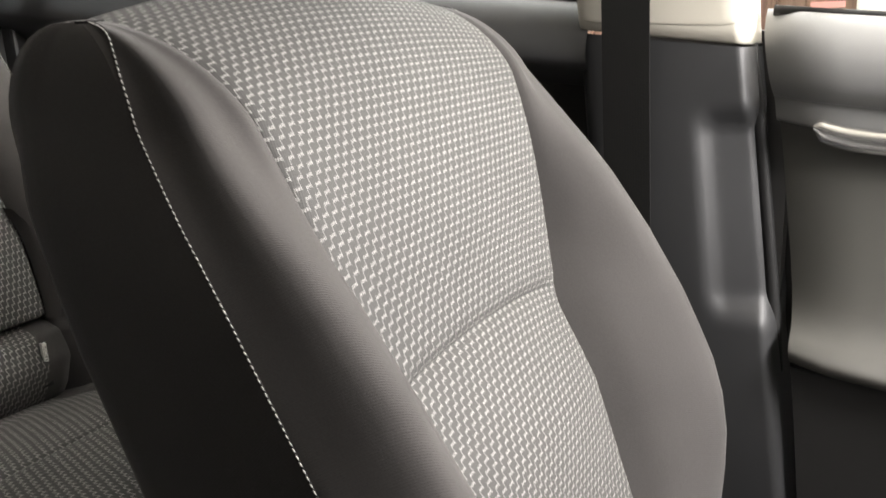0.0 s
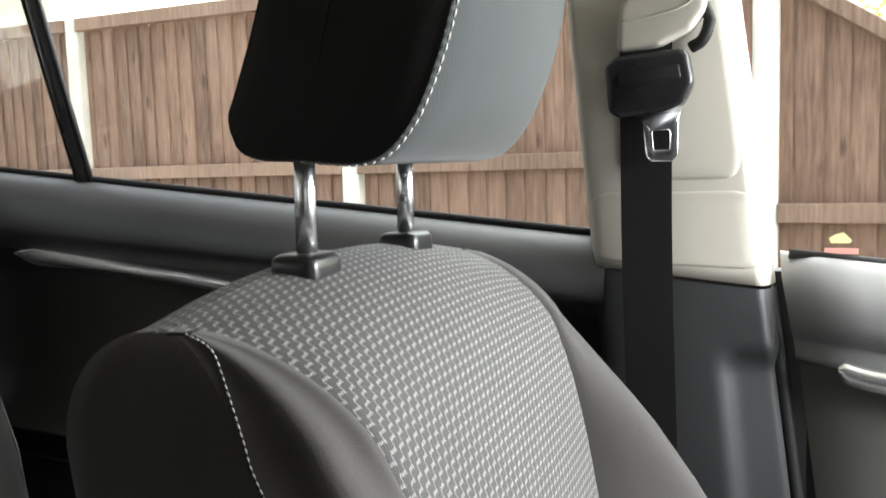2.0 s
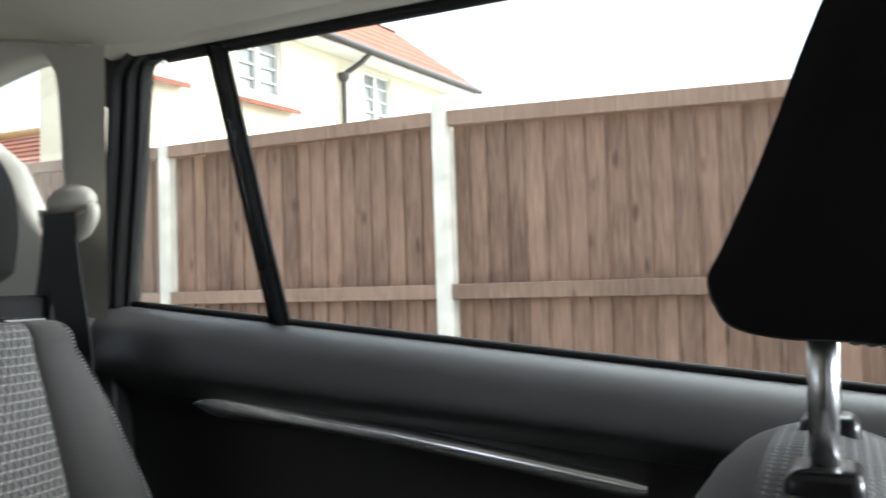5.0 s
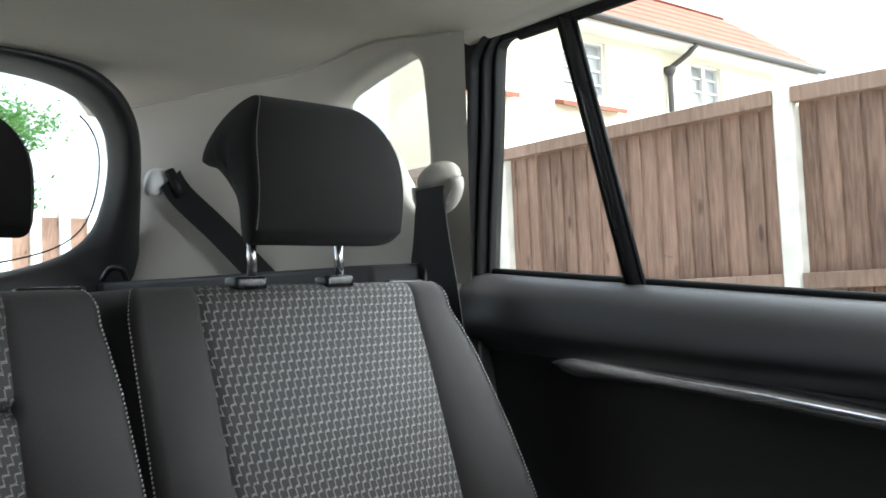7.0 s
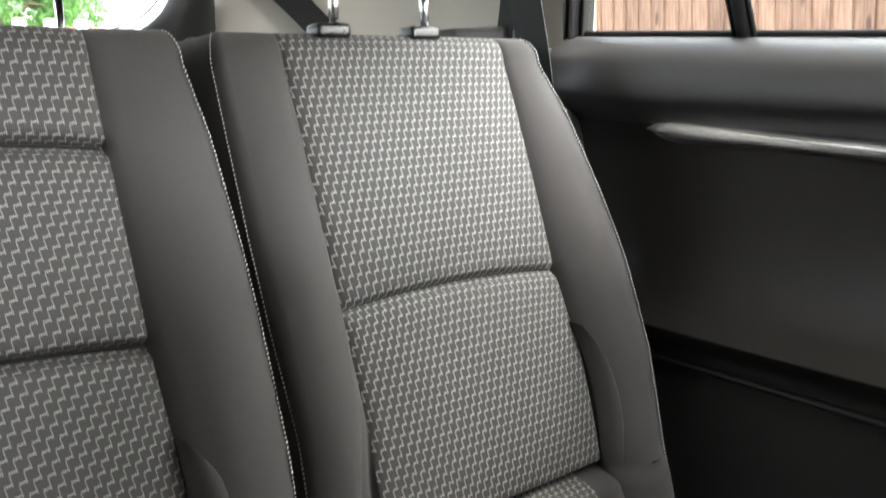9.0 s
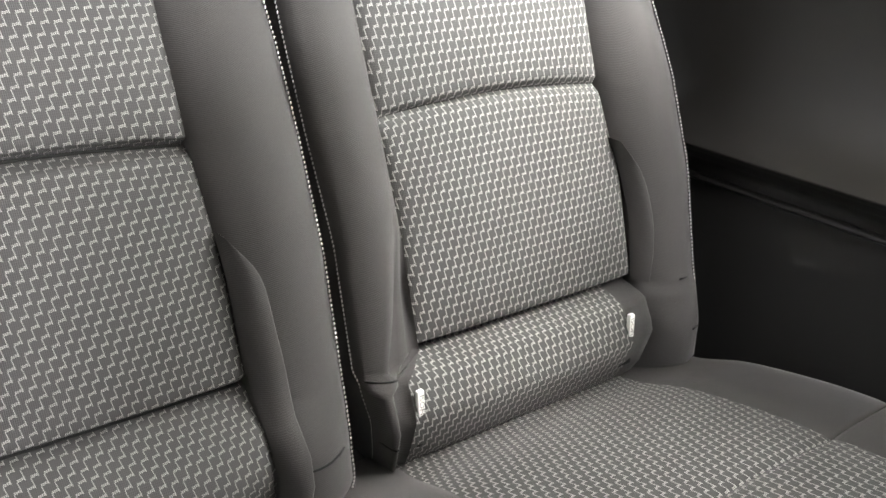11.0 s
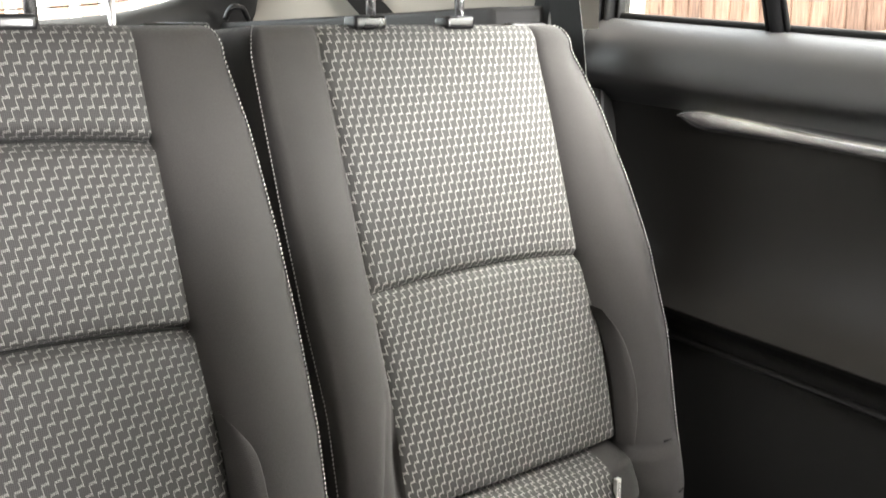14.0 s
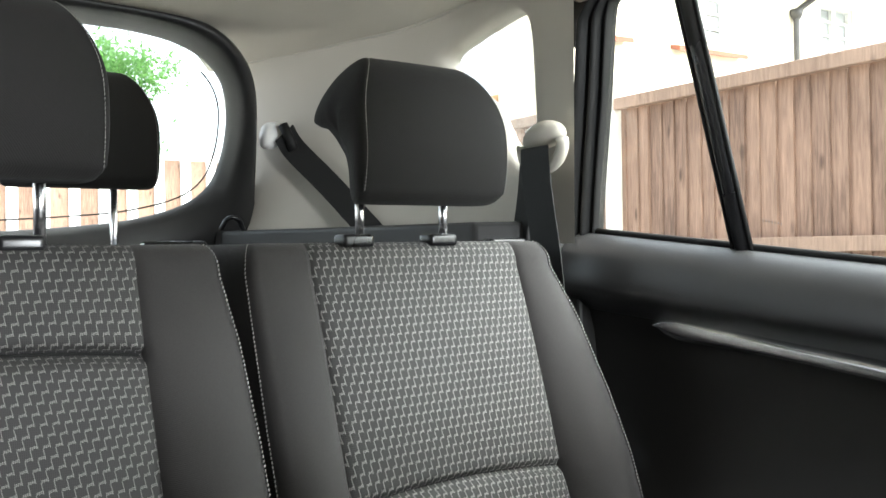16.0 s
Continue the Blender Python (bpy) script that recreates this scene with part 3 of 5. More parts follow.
pane("pane", [(glass_x(0.82) + 0.006, -0.95, 0.79), (glass_x(0.89) + 0.006, -0.09, 0.882), (glass_x(1.36) + 0.006, -0.03, 1.362), (glass_x(1.36) + 0.006, -0.6, 1.362)], front_door)
seal("window_channel", [(0.765, -0.066, 0.90), (0.752, -0.046, 1.01), (0.733, -0.022, 1.19), (0.725, -0.024, 1.27), (0.719, -0.044, 1.32), (0.71, -0.09, 1.35)], 0.005, front_door)
sticker = thing("window_sticker", (0.7475, -0.15, 0.905), "clear sticker with yellow and red print on the window", "sticker")
solid("film", box_bm((0.7590, -0.170, 0.884), (0.7594, -0.130, 0.924)), FILM, sticker, "clear film").visible_shadow = False
solid("print", slab_bm([(-0.160, 0.907), (-0.152, 0.915), (-0.144, 0.913), (-0.138, 0.909), (-0.140, 0.904), (-0.158, 0.904)], 0, 0.7584, 0.7588), YELLOW, sticker, "yellow printed shape")
solid("print", box_bm((0.7584, -0.166, 0.893), (0.7588, -0.134, 0.899)), RED, sticker, "red printed bar")

# ---- centre pillar ----
pillar = thing("centre_pillar", (0.74, 0.0, 0.1), "centre pillar trim, cream above and charcoal below", "pillar trim", "", "structure")


def pil_rear(z):
    return np.interp(z, (0.1, 0.5, 0.75, 0.88, 0.95, 1.09, 1.35), (0.075, 0.086, 0.098, 0.107, 0.113, 0.122, 0.135))


def pil_front(z):
    return np.interp(z, (0.1, 0.353, 0.544, 0.671, 0.791, 0.859, 1.01, 1.198, 1.268, 1.31, 1.34, 1.37), (-0.19, -0.156, -0.129, -0.113, -0.098, -0.089, -0.071, -0.046, -0.043, -0.05, -0.075, -0.13))


def pil_face(z):
    return 0.714 - 0.12 * max(0.0, z - 0.95)


def pil_x(y, z):
    """The inner face of the pillar."""
    a, b = pil_rear(z), pil_front(z)
    f = min(1.0, max(0.0, (a - y) / (a - b)))
    x = pil_face(z) + 0.016 * f * f + 0.05 * max(0.0, (f - 0.90) / 0.10) ** 2.5 + 0.05 * max(0.0, (0.10 - f) / 0.10) ** 2.5
    if z < 0.83:  # the scoop at the front edge
        s = min(1.0, max(0.0, (f - 0.64) / 0.10)) * min(1.0, max(0.0, (0.80 - z) / 0.03)) * min(1.0, max(0.0, (z - 0.555) / 0.035))
        x += s * s * (3 - 2 * s) * (0.008 + 0.045 * max(0.0, f - 0.66))
    return x


def seam_z(y):
    return 0.871 + 0.12 * (y - 0.01)


fr = np.r_[np.linspace(0, 0.1, 6), np.linspace(0.15, 0.88, 24), np.linspace(0.9, 1.0, 7)]


def pillar_rows(zs):
    rows = []
    for z in zs:
        row = []
        for f in fr:
            y = pil_rear(z) + f * (pil_front(z) - pil_rear(z))
            zz = z + (seam_z(y) - 0.871) * max(0.0, 1 - abs(z - 0.871) / 0.1)
            row.append((pil_x(y, zz), y, zz))
        rows.append(row)
    return rows


sheet("lower_trim", pillar_rows(np.r_[np.linspace(0.1, 0.5, 6), np.linspace(0.53, 0.868, 40)]), PILLAR, pillar, "charcoal lower pillar trim", flip=True)
up = pillar_rows(np.linspace(0.8725, 1.375, 40))
up = [[(p[0] + 0.006, p[1], p[2] - 0.002) for p in up[0]]] + [[(p[0] - 0.0025, *p[1:]) for p in r] for r in up]
sheet("upper_trim", up, CREAM, pillar, "cream upper pillar trim", flip=True)


def quad_plate(name, c, off, mat, parent, label="", n=14):
    """A raised plate with soft edges, laid on the pillar's face between four corners (y, z)."""
    rows = []
    fs = np.r_[0, 0.012, 0.03, np.linspace(0.07, 0.93, n), 0.97, 0.988, 1]
    for s0 in fs:
        row = []
        for t0 in fs:
            es, et = min(s0, 1 - s0), min(t0, 1 - t0)
            if es < 0.14 and et < 0.14:  # rounded corners
                k = max(0.14 - es, 0.14 - et) / math.hypot(0.14 - es, 0.14 - et)
                es, et = 0.14 - (0.14 - es) * k, 0.14 - (0.14 - et) * k
            s, t = (es if s0 < 0.5 else 1 - es), (et if t0 < 0.5 else 1 - et)
            y = (1 - s) * ((1 - t) * c[0][0] + t * c[1][0]) + s * ((1 - t) * c[3][0] + t * c[2][0])
            z = (1 - s) * ((1 - t) * c[0][1] + t * c[1][1]) + s * ((1 - t) * c[3][1] + t * c[2][1])
            e = min(min(s0, 1 - s0), min(t0, 1 - t0)) / 0.03
            row.append((pil_x(y, z) - 0.0025 - off * min(1.0, e) ** 0.6 + (0.002 if e == 0 else 0), y, z))
        rows.append(row)
    return sheet(name, rows, mat, parent, label, flip=True)


quad_plate("slider_panel", [(0.064, 1.192), (-0.030, 1.188), (-0.058, 0.972), (0.064, 0.972)], 0.0026, CREAM, pillar, "cream raised panel for the belt height slider")
quad_plate("step_panel", [(0.100, 0.962), (-0.067, 0.962), (-0.080, 0.878), (0.098, 0.888)], 0.0010, CREAM, pillar, "cream lower panel of the pillar")

# ---- front seat belt on the pillar ----
belt_front = thing("front_seat_belt", (0.69, 0.035, 0.3), "black front seat belt hanging on the cream pillar", "seat belt")


def webbing(name, pts, width, side, parent, thick=0.0014):
    """Flat webbing along a line; side: the direction across it."""
    pts = catmull(pts, 5)
    s = Vector(side).normalized()
    rows, uv = [], []
    d = 0.0
    for i, p in enumerate(pts):
        if i:
            d += float(np.linalg.norm(p - pts[i - 1]))
        nrm = Vector(pts[min(i + 1, len(pts) - 1)] - pts[max(i - 1, 0)]).normalized().cross(s).normalized()
        a = Vector(p)
        rows.append([a + s * (-width / 2) + nrm * thick / 2, a + s * (width / 2) + nrm * thick / 2, a + s * (width / 2) - nrm * thick / 2, a + s * (-width / 2) - nrm * thick / 2])
        uv.append([(0, d), (1, d), (1, d), (0, d)])
    ob = sheet(name, [[tuple(q) for q in r] for r in rows], WEB, parent, "black ribbed belt webbing", uv=uv, closed=True)
    ob.data.polygons.foreach_set("use_smooth", [False] * len(ob.data.polygons))
    return ob


webbing("webbing", [(0.684, 0.035, 1.125), (0.688, 0.036, 1.04), (0.697, 0.037, 0.88), (0.694, 0.030, 0.6), (0.690, 0.026, 0.32)], 0.052, (0, 1, 0.05), belt_front)
solid("tongue_grip", slab_bm([(0.074, 1.090), (0.062, 1.099), (0.0, 1.103), (-0.008, 1.098), (-0.013, 1.070), (-0.004, 1.050), (0.010, 1.043), (0.058, 1.037), (0.070, 1.044)], 0, 0.664, 0.690, 0.006, 3), BLACK, belt_front, "black plastic belt tongue grip", True)
grip = bpy.data.objects["tongue_grip"]
solid("grip_slot", slab_bm([(0.060, 1.083), (0.0, 1.088), (-0.002, 1.074), (0.060, 1.068)], 0, 0.6625, 0.667, 0.002, 2), RUBBER, grip, "", True)
tongue = bmesh.new()
rim = [(0.046, 1.046), (0.037, 1.033), (0.034, 0.999), (0.029, 0.994), (0.009, 0.994), (0.004, 0.999), (0.003, 1.033), (-0.001, 1.046)]
gap = [(0.028, 1.025), (0.0285, 1.022), (0.0275, 1.007), (0.026, 1.0045), (0.012, 1.0045), (0.0105, 1.007), (0.0105, 1.022), (0.012, 1.025)]
loops = [[tongue.verts.new((x, *p)) for p in line] for x in (0.6772, 0.6802) for line in (rim, gap)]
for a, b in ((0, 1), (2, 3), (0, 2), (1, 3)):
    for k in range(8):
        m = (k + 1) % 8
        tongue.faces.new((loops[a][k], loops[a][m], loops[b][m], loops[b][k]))
tongue = solid("steel_tongue", tongue, STEEL, grip, "stamped steel tongue", True)
rod("slot_rim", [(0.6772, *p) for p in gap + gap[:1]], 0.0007, CHROME, tongue, "bright pressed edge", sides=6)
rod("tongue_rim", [(0.6774, *p) for p in rim[1:-1]], 0.0008, CHROME, tongue, "bright pressed edge", sides=6)
solid("guide_cover", slab_bm([(0.060, 1.149), (0.050, 1.157), (0.0, 1.162), (-0.014, 1.176), (-0.021, 1.172), (-0.024, 1.156), (-0.024, 1.140), (-0.010, 1.120), (0.020, 1.107), (0.062, 1.104)], 0, 0.668, 0.697, 0.007, 4), CREAM, belt_front, "cream belt guide cover", True)
rod("cover_groove", catmull([(0.6685, 0.058, 1.134), (0.6678, 0.030, 1.135), (0.6678, -0.004, 1.143), (0.6685, -0.019, 1.156)], 4), 0.0009, CREAM, belt_front, "fine groove in the cover", sides=6)
rod("belt_loop", catmull([(0.690, -0.008, 1.105), (0.687, -0.020, 1.112), (0.687, -0.026, 1.130), (0.690, -0.020, 1.146)], 4), 0.006, RUBBER, belt_front, "black fold of webbing")

# ---- rear side trim with the quarter window, tailgate ----
quarter = thing("rear_side_trim", (0.66, 1.45, 0.9), "cream rear side trim around a small quarter window", "side trim", "", "structure")


def side_x(y, z):
    s = min(1.0, max(0.0, (y - 1.36) / 0.46))
    smooth = 0.215 * s * s * (2.2 - 1.2 * s)
    folded = float(np.interp(y, (1.36, 1.50, 1.68, 1.722, 1.75, 1.82), (0.0, 0.022, 0.118, 0.148, 0.176, 0.250)))
    return 0.712 - 0.12 * (z - 0.95) - 0.35 * smooth - 0.65 * folded


hole = catmull([(1.192, 1.20), (1.184, 1.28), (1.182, 1.335), (1.194, 1.362), (1.222, 1.374), (1.29, 1.366), (1.360, 1.354), (1.400, 1.342), (1.412, 1.324), (1.388, 1.292), (1.315, 1.225), (1.27, 1.155), (1.235, 1.122), (1.207, 1.132), (1.192, 1.20)], 3)[:-1]
ctr = np.array((1.26, 1.26))


def outer_pt(p):
    """The trim's outer border, seen from the window's middle through p."""
    d = (p - ctr) / np.linalg.norm(p - ctr)
    ks = [((1.86 if d[0] > 0 else 1.103) - ctr[0]) / d[0] if abs(d[0]) > 1e-6 else 9, ((1.44 if d[1] > 0 else (0.90 if d[0] > 0 else 1.0)) - ctr[1]) / d[1] if abs(d[1]) > 1e-6 else 9]
    return ctr + d * min(ks)


corners = [np.array(q) for q in ((1.86, 1.44), (1.86, 0.90), (1.103, 1.0), (1.103, 1.44))]
ang = lambda p: math.atan2(p[1] - ctr[1], p[0] - ctr[0])
ring = [(ang(p), p, outer_pt(p)) for p in hole]
hole_a = np.array(sorted([(ang(p), p[0], p[1]) for p in hole]))
for q in corners:
    a = ang(q)
    hp = np.array([np.interp(a, hole_a[:, 0], hole_a[:, k], period=2 * math.pi) for k in (1, 2)])
    ring.append((a, hp, q))
ring.sort(key=lambda r: r[0])
rows = []
for f, lift in ((-0.02, 0.030), (0.0, 0.006), (0.03, 0.0), (0.08, 0.0), (0.2, 0), (0.35, 0), (0.5, 0), (0.65, 0), (0.8, 0), (0.93, 0), (1.0, 0.0)):
    row = []
    for a, h, o in ring:
        y, z = h + (o - h) * f
        y -= 0.14 * (z - 1.15) * min(1.0, max(0.0, (1.17 - y) / 0.067))
        row.append((side_x(y, z) + lift + 0.012 * max(0.0, 1 - f / 0.2) ** 2, y, z))
    rows.append(row)
sheet("quarter_panel", rows, CREAM, quarter, "cream moulded quarter panel", closed=True)
pane("quarter_glass", [(side_x(1.3, p[1]) + 0.034, p[0], p[1]) for p in hole[::2]], quarter)
rod("panel_seam", [(side_x(y, roof_z(side_x(y, 1.40), y)), y, roof_z(side_x(y, 1.40), y)) for y in np.linspace(1.10, 1.84, 30)], 0.003, CREAM, quarter, "", sides=6)


def tg_y(z):
    return 1.62 + (1.40 - z) * 0.6


tailgate = thing("tailgate", (0.0, 1.85, 0.5), "black tailgate frame round a wide rear window", "tailgate", "", "structure")
half_in = [(0.0, 1.380), (0.12, 1.379), (0.21, 1.377), (0.285, 1.366), (0.344, 1.340), (0.380, 1.300), (0.396, 1.250), (0.399, 1.185), (0.385, 1.127), (0.340, 1.086), (0.25, 1.058), (0.15, 1.045), (0.0, 1.034)]
half_out = [(0.0, 1.408), (0.12, 1.408), (0.215, 1.406), (0.297, 1.400), (0.355, 1.380), (0.400, 1.345), (0.430, 1.295), (0.452, 1.21), (0.474, 1.10), (0.500, 0.98), (0.35, 0.90), (0.2, 0.90), (0.0, 0.90)]
hi, ho = catmull(half_in, 4), catmull(half_out, 4)
inn = np.r_[hi, (hi * (-1, 1))[::-1][1:-1]]
out_ = np.r_[ho, (ho * (-1, 1))[::-1][1:-1]]
rows = []
for f, dy_, dz in ((-0.02, 0.045, 0), (0.0, 0.034, 0), (0.10, 0.022, 0), (0.22, 0.006, 0), (0.36, -0.008, 0), (0.52, -0.015, 0), (0.75, -0.012, 0), (0.95, 0.0, 0), (1.0, 0.02, 0)):
    P = inn + (out_ - inn) * f
    rows.append([(x, tg_y(z) + dy_, z) for x, z in P])
sheet("window_frame", rows, DARK, tailgate, "black moulded window surround", closed=True, flip=True)
pane("rear_glass", [(x, tg_y(z) + 0.042, z) for x, z in (inn - (0, 1.22)) * 1.06 + (0, 1.22)][::3], tailgate)
seal("glass_line", [(x, tg_y(z) + 0.036, z) for x, z in (hi - (0, 1.22)) * (0.955, 0.88) + (0, 1.22)][16:], 0.0016, tailgate)
solid("lower_panel", box_bm((-0.70, 1.90, 0.08), (0.70, 1.93, 0.92), 0.004), DARK, tailgate, "charcoal lower tailgate panel")

block("trim_pillar_foot", (0.730, 1.14, 0.30), (0.77, 1.24, 0.995), DARK, 0.006, "charcoal lower trim behind the rear door", "trim")
boot = thing("boot_side_trim", (0.6, 1.5, 0.08), "charcoal boot side trim with a top ledge", "boot trim", "", "structure")
solid("ledge", slab_bm([(0.70, 1.17), (0.60, 1.24), (0.52, 1.50), (0.40, 1.80), (0.40, 1.88), (0.74, 1.88), (0.74, 1.17)], 2, 0.08, 1.036, 0.008, 3), DARK, boot, "charcoal ledge")
rod("tie_hook", catmull([(0.405, 1.70, 1.036), (0.392, 1.69, 1.055), (0.372, 1.69, 1.056), (0.362, 1.70, 1.036)], 4), 0.005, BLACK, boot, "black glossy hook")

# ---- rear belts ----
belt_mid = thing("rear_seat_belt", (0.66, 1.14, 0.6), "black rear seat belt with a cream guide", "seat belt")
bm = bmesh.new()
bmesh.ops.create_uvsphere(bm, u_segments=20, v_segments=12, radius=1.0)
for v in bm.verts:
    v.co = Vector((0.664 + v.co.x * 0.022, 1.143 + v.co.y * 0.046 + v.co.x * 0.004, 1.160 + v.co.z * (0.026 if v.co.z > 0 else 0.016) - 0.06 * v.co.y * 0.046))
solid("guide_cover", bm, CREAM, belt_mid, "cream rounded belt guide cover", True)
rod("guide_ring", [(0.660 + 0.004 * math.cos(a), 1.144 + 0.050 * math.cos(a), 1.146 + 0.034 * math.sin(a)) for a in np.linspace(2.9, 6.5, 18)], 0.0095, CREAM, belt_mid, "cream belt guide ring")
webbing("webbing", [(0.650, 1.150, 1.146), (0.648, 1.147, 1.12), (0.647, 1.137, 1.06), (0.646, 1.120, 0.97), (0.646, 1.100, 0.80)], 0.066, (0.05, 1, 0), belt_mid)
webbing("webbing", [(0.658, 1.172, 1.146), (0.662, 1.186, 1.08), (0.668, 1.210, 1.0), (0.670, 1.225, 0.9)], 0.058, (0.3, 1, 0), belt_mid)
belt_far = thing("boot_seat_belt", (0.5, 1.72, 1.0), "black third-row seat belt with a white guide", "seat belt")
bx, by = side_x(1.74, 1.22) - 0.030, 1.735
bm = bmesh.new()
bmesh.ops.create_uvsphere(bm, u_segments=20, v_segments=14, radius=1.0)
for v in bm.verts:
    q = [math.copysign(abs(c) ** 0.75, c) for c in v.co]
    v.co = Vector((bx + 0.021 * q[0] + 0.004 * q[2], by + 0.002 + 0.020 * q[1], 1.222 + 0.027 * q[2]))
solid("guide_cover", bm, WHITE, belt_far, "white belt guide", True)
webbing("webbing", [(bx + 0.014, by - 0.03, 1.225), (bx + 0.030, by - 0.045, 1.19), (bx + 0.075, by - 0.10, 1.12), (bx + 0.135, by - 0.17, 1.02)], 0.048, (0.6, -0.27, 0.63), belt_far)
rod("fold", [(bx + 0.012, by - 0.03, 1.24), (bx + 0.02, by - 0.04, 1.215), (bx + 0.028, by - 0.045, 1.19)], 0.010, WEB, belt_far)


# ---- headrests ----
def headrest(parent, cx, profile, half, front, dz=0.0, taper=None, depth=lambda y, z: 1.0, posts=0.08, post_y=0.2, post_z=(0.91, 1.02), side_mat=None, face_mat=None, seam_w=0.93, bulge=0.012, post_r=0.0065, notches=False):
    """A padded headrest under its seat: a cushion with stitched side panels, two chrome posts and their guides.
    profile: the side outline (y, z), closed; front: index range of its front face, which bulges and carries the seam."""
    P = catmull(list(profile) + [profile[0]], 4)[:-1]
    n = len(P)
    mid = P.mean(0)
    taper = taper or (lambda z: 1.0)
    i0, i1 = front[0] * 4, front[1] * 4
    rise = np.array([math.sin(math.pi * min(1, max(0, (i - i0) / (i1 - i0)))) for i in range(n)])

    def ring(w, s, push):
        row = []
        for i, p in enumerate(P):
            q = mid + (p - mid) * s
            row.append((cx + w * taper(q[1]) * depth(q[0], q[1]), q[0] - push * rise[i], q[1] + dz))
        return row
    h = half
    side_cols = [(h * 1.0, 0.0), (h * 1.0, 0.3), (h * 0.998, 0.55), (h * 0.99, 0.75), (h * 0.975, 0.88), (h * 0.955, 0.955), (h * seam_w, 0.985)]
    body_w = np.linspace(-h * seam_w, h * seam_w, 17)
    rows = [ring(w, 0.985 if abs(abs(w) - h * seam_w) < 1e-9 else 1.0, bulge * (1 - (w / h) ** 2)) for w in body_w]
    rows[0] = ring(-h * seam_w, 0.980, 0)
    rows[-1] = ring(h * seam_w, 0.980, 0)
    rows.insert(1, ring(-h * (seam_w - 0.03), 0.998, 0))
    rows.insert(-1, ring(h * (seam_w - 0.03), 0.998, 0))
    cush = parent = sheet("headrest", rows, face_mat or CLOTH, parent, "padded headrest cushion", closed=True, flip=True)
    for sgn in (-1, 1):
        sheet("headrest_side", [ring(sgn * w, s, 0) for w, s in side_cols], side_mat or CLOTH, parent, "stitched headrest side panel", closed=True, flip=sgn < 0)
        line = [(cx + sgn * h * (seam_w - 0.012) * taper(P[i % n][1]) * depth(*P[i % n]), P[i % n][0] - 0.0003, P[i % n][1] + dz) for i in range(i0, i1 + 1)]
        if notches and sgn > 0:
            continue
        stitches(line, parent, (0, -0.0012, 0), pitch=0.0066 if notches else 0.0044, share=0.80, r=0.0008 if notches else 0.00042)
    for sgn in (-1, 1):
        x = cx + sgn * posts
        rod("headrest_post", [(x, post_y, post_z[0]), (x, post_y - 0.002, post_z[1])], post_r, CHROME, parent, "chrome headrest post", sides=20)
        if notches and sgn > 0:
            for k in range(2):
                z = post_z[0] + 0.045 + 0.02 * k
                rod("notch", [(x - 0.0045, post_y - 0.002, z - 0.002), (x - 0.0045, post_y - 0.002, z + 0.002)], 0.0034, STEEL, parent, "", sides=10)
    return cush


def guide(parent, x, y, z, lx=0.020, ly=0.016, h=0.013):
    """The glossy plastic sleeve in which a headrest post stands."""
    bm = box_bm((x - lx, y - ly, z - h), (x + lx, y + ly, z + h), min(lx, ly, h) * 0.72, 4)
    return solid("post_guide", bm, BLACK, parent, "black glossy post guide", True)


# ---- front passenger seat ----
CX = 0.3735
seat = thing("front_car_seat", (CX, 0.0, 0.08), "front seat in grey stepped fabric with dark cloth bolsters", "car seat")
ZT = (0.36, 0.45, 0.52, 0.58, 0.64, 0.70, 0.76, 0.81, 0.85)
Y_INS = (-0.080, -0.050, -0.025, -0.003, 0.034, 0.054, 0.067, 0.080, 0.096)
W_INS = (0.115, 0.120, 0.124, 0.128, 0.135, 0.159, 0.168, 0.174, 0.180)
Y_CRE = (-0.103, -0.107, -0.105, -0.087, -0.058, -0.022, 0.020, 0.065, 0.099)
W_CRE = (0.205, 0.208, 0.210, 0.210, 0.210, 0.211, 0.212, 0.212, 0.209)
Y_STI = (-0.068, -0.060, -0.045, -0.020, 0.013, 0.047, 0.083, 0.118, 0.147)
W_STI = (0.250, 0.250, 0.250, 0.250, 0.249, 0.247, 0.244, 0.239, 0.230)
Y_BAK = (0.122, 0.150, 0.166, 0.183, 0.208, 0.234, 0.253, 0.265, 0.270)
zrows = (0.36, 0.41, 0.46, 0.50, 0.54, 0.575, 0.605, 0.628, 0.642, 0.649, 0.655, 0.661, 0.668, 0.682, 0.70, 0.725, 0.75, 0.775, 0.80, 0.825, 0.85)
f_ins = np.array((0, 0.15, 0.3, 0.45, 0.6, 0.75, 0.87, 0.95, 0.985, 1.0))


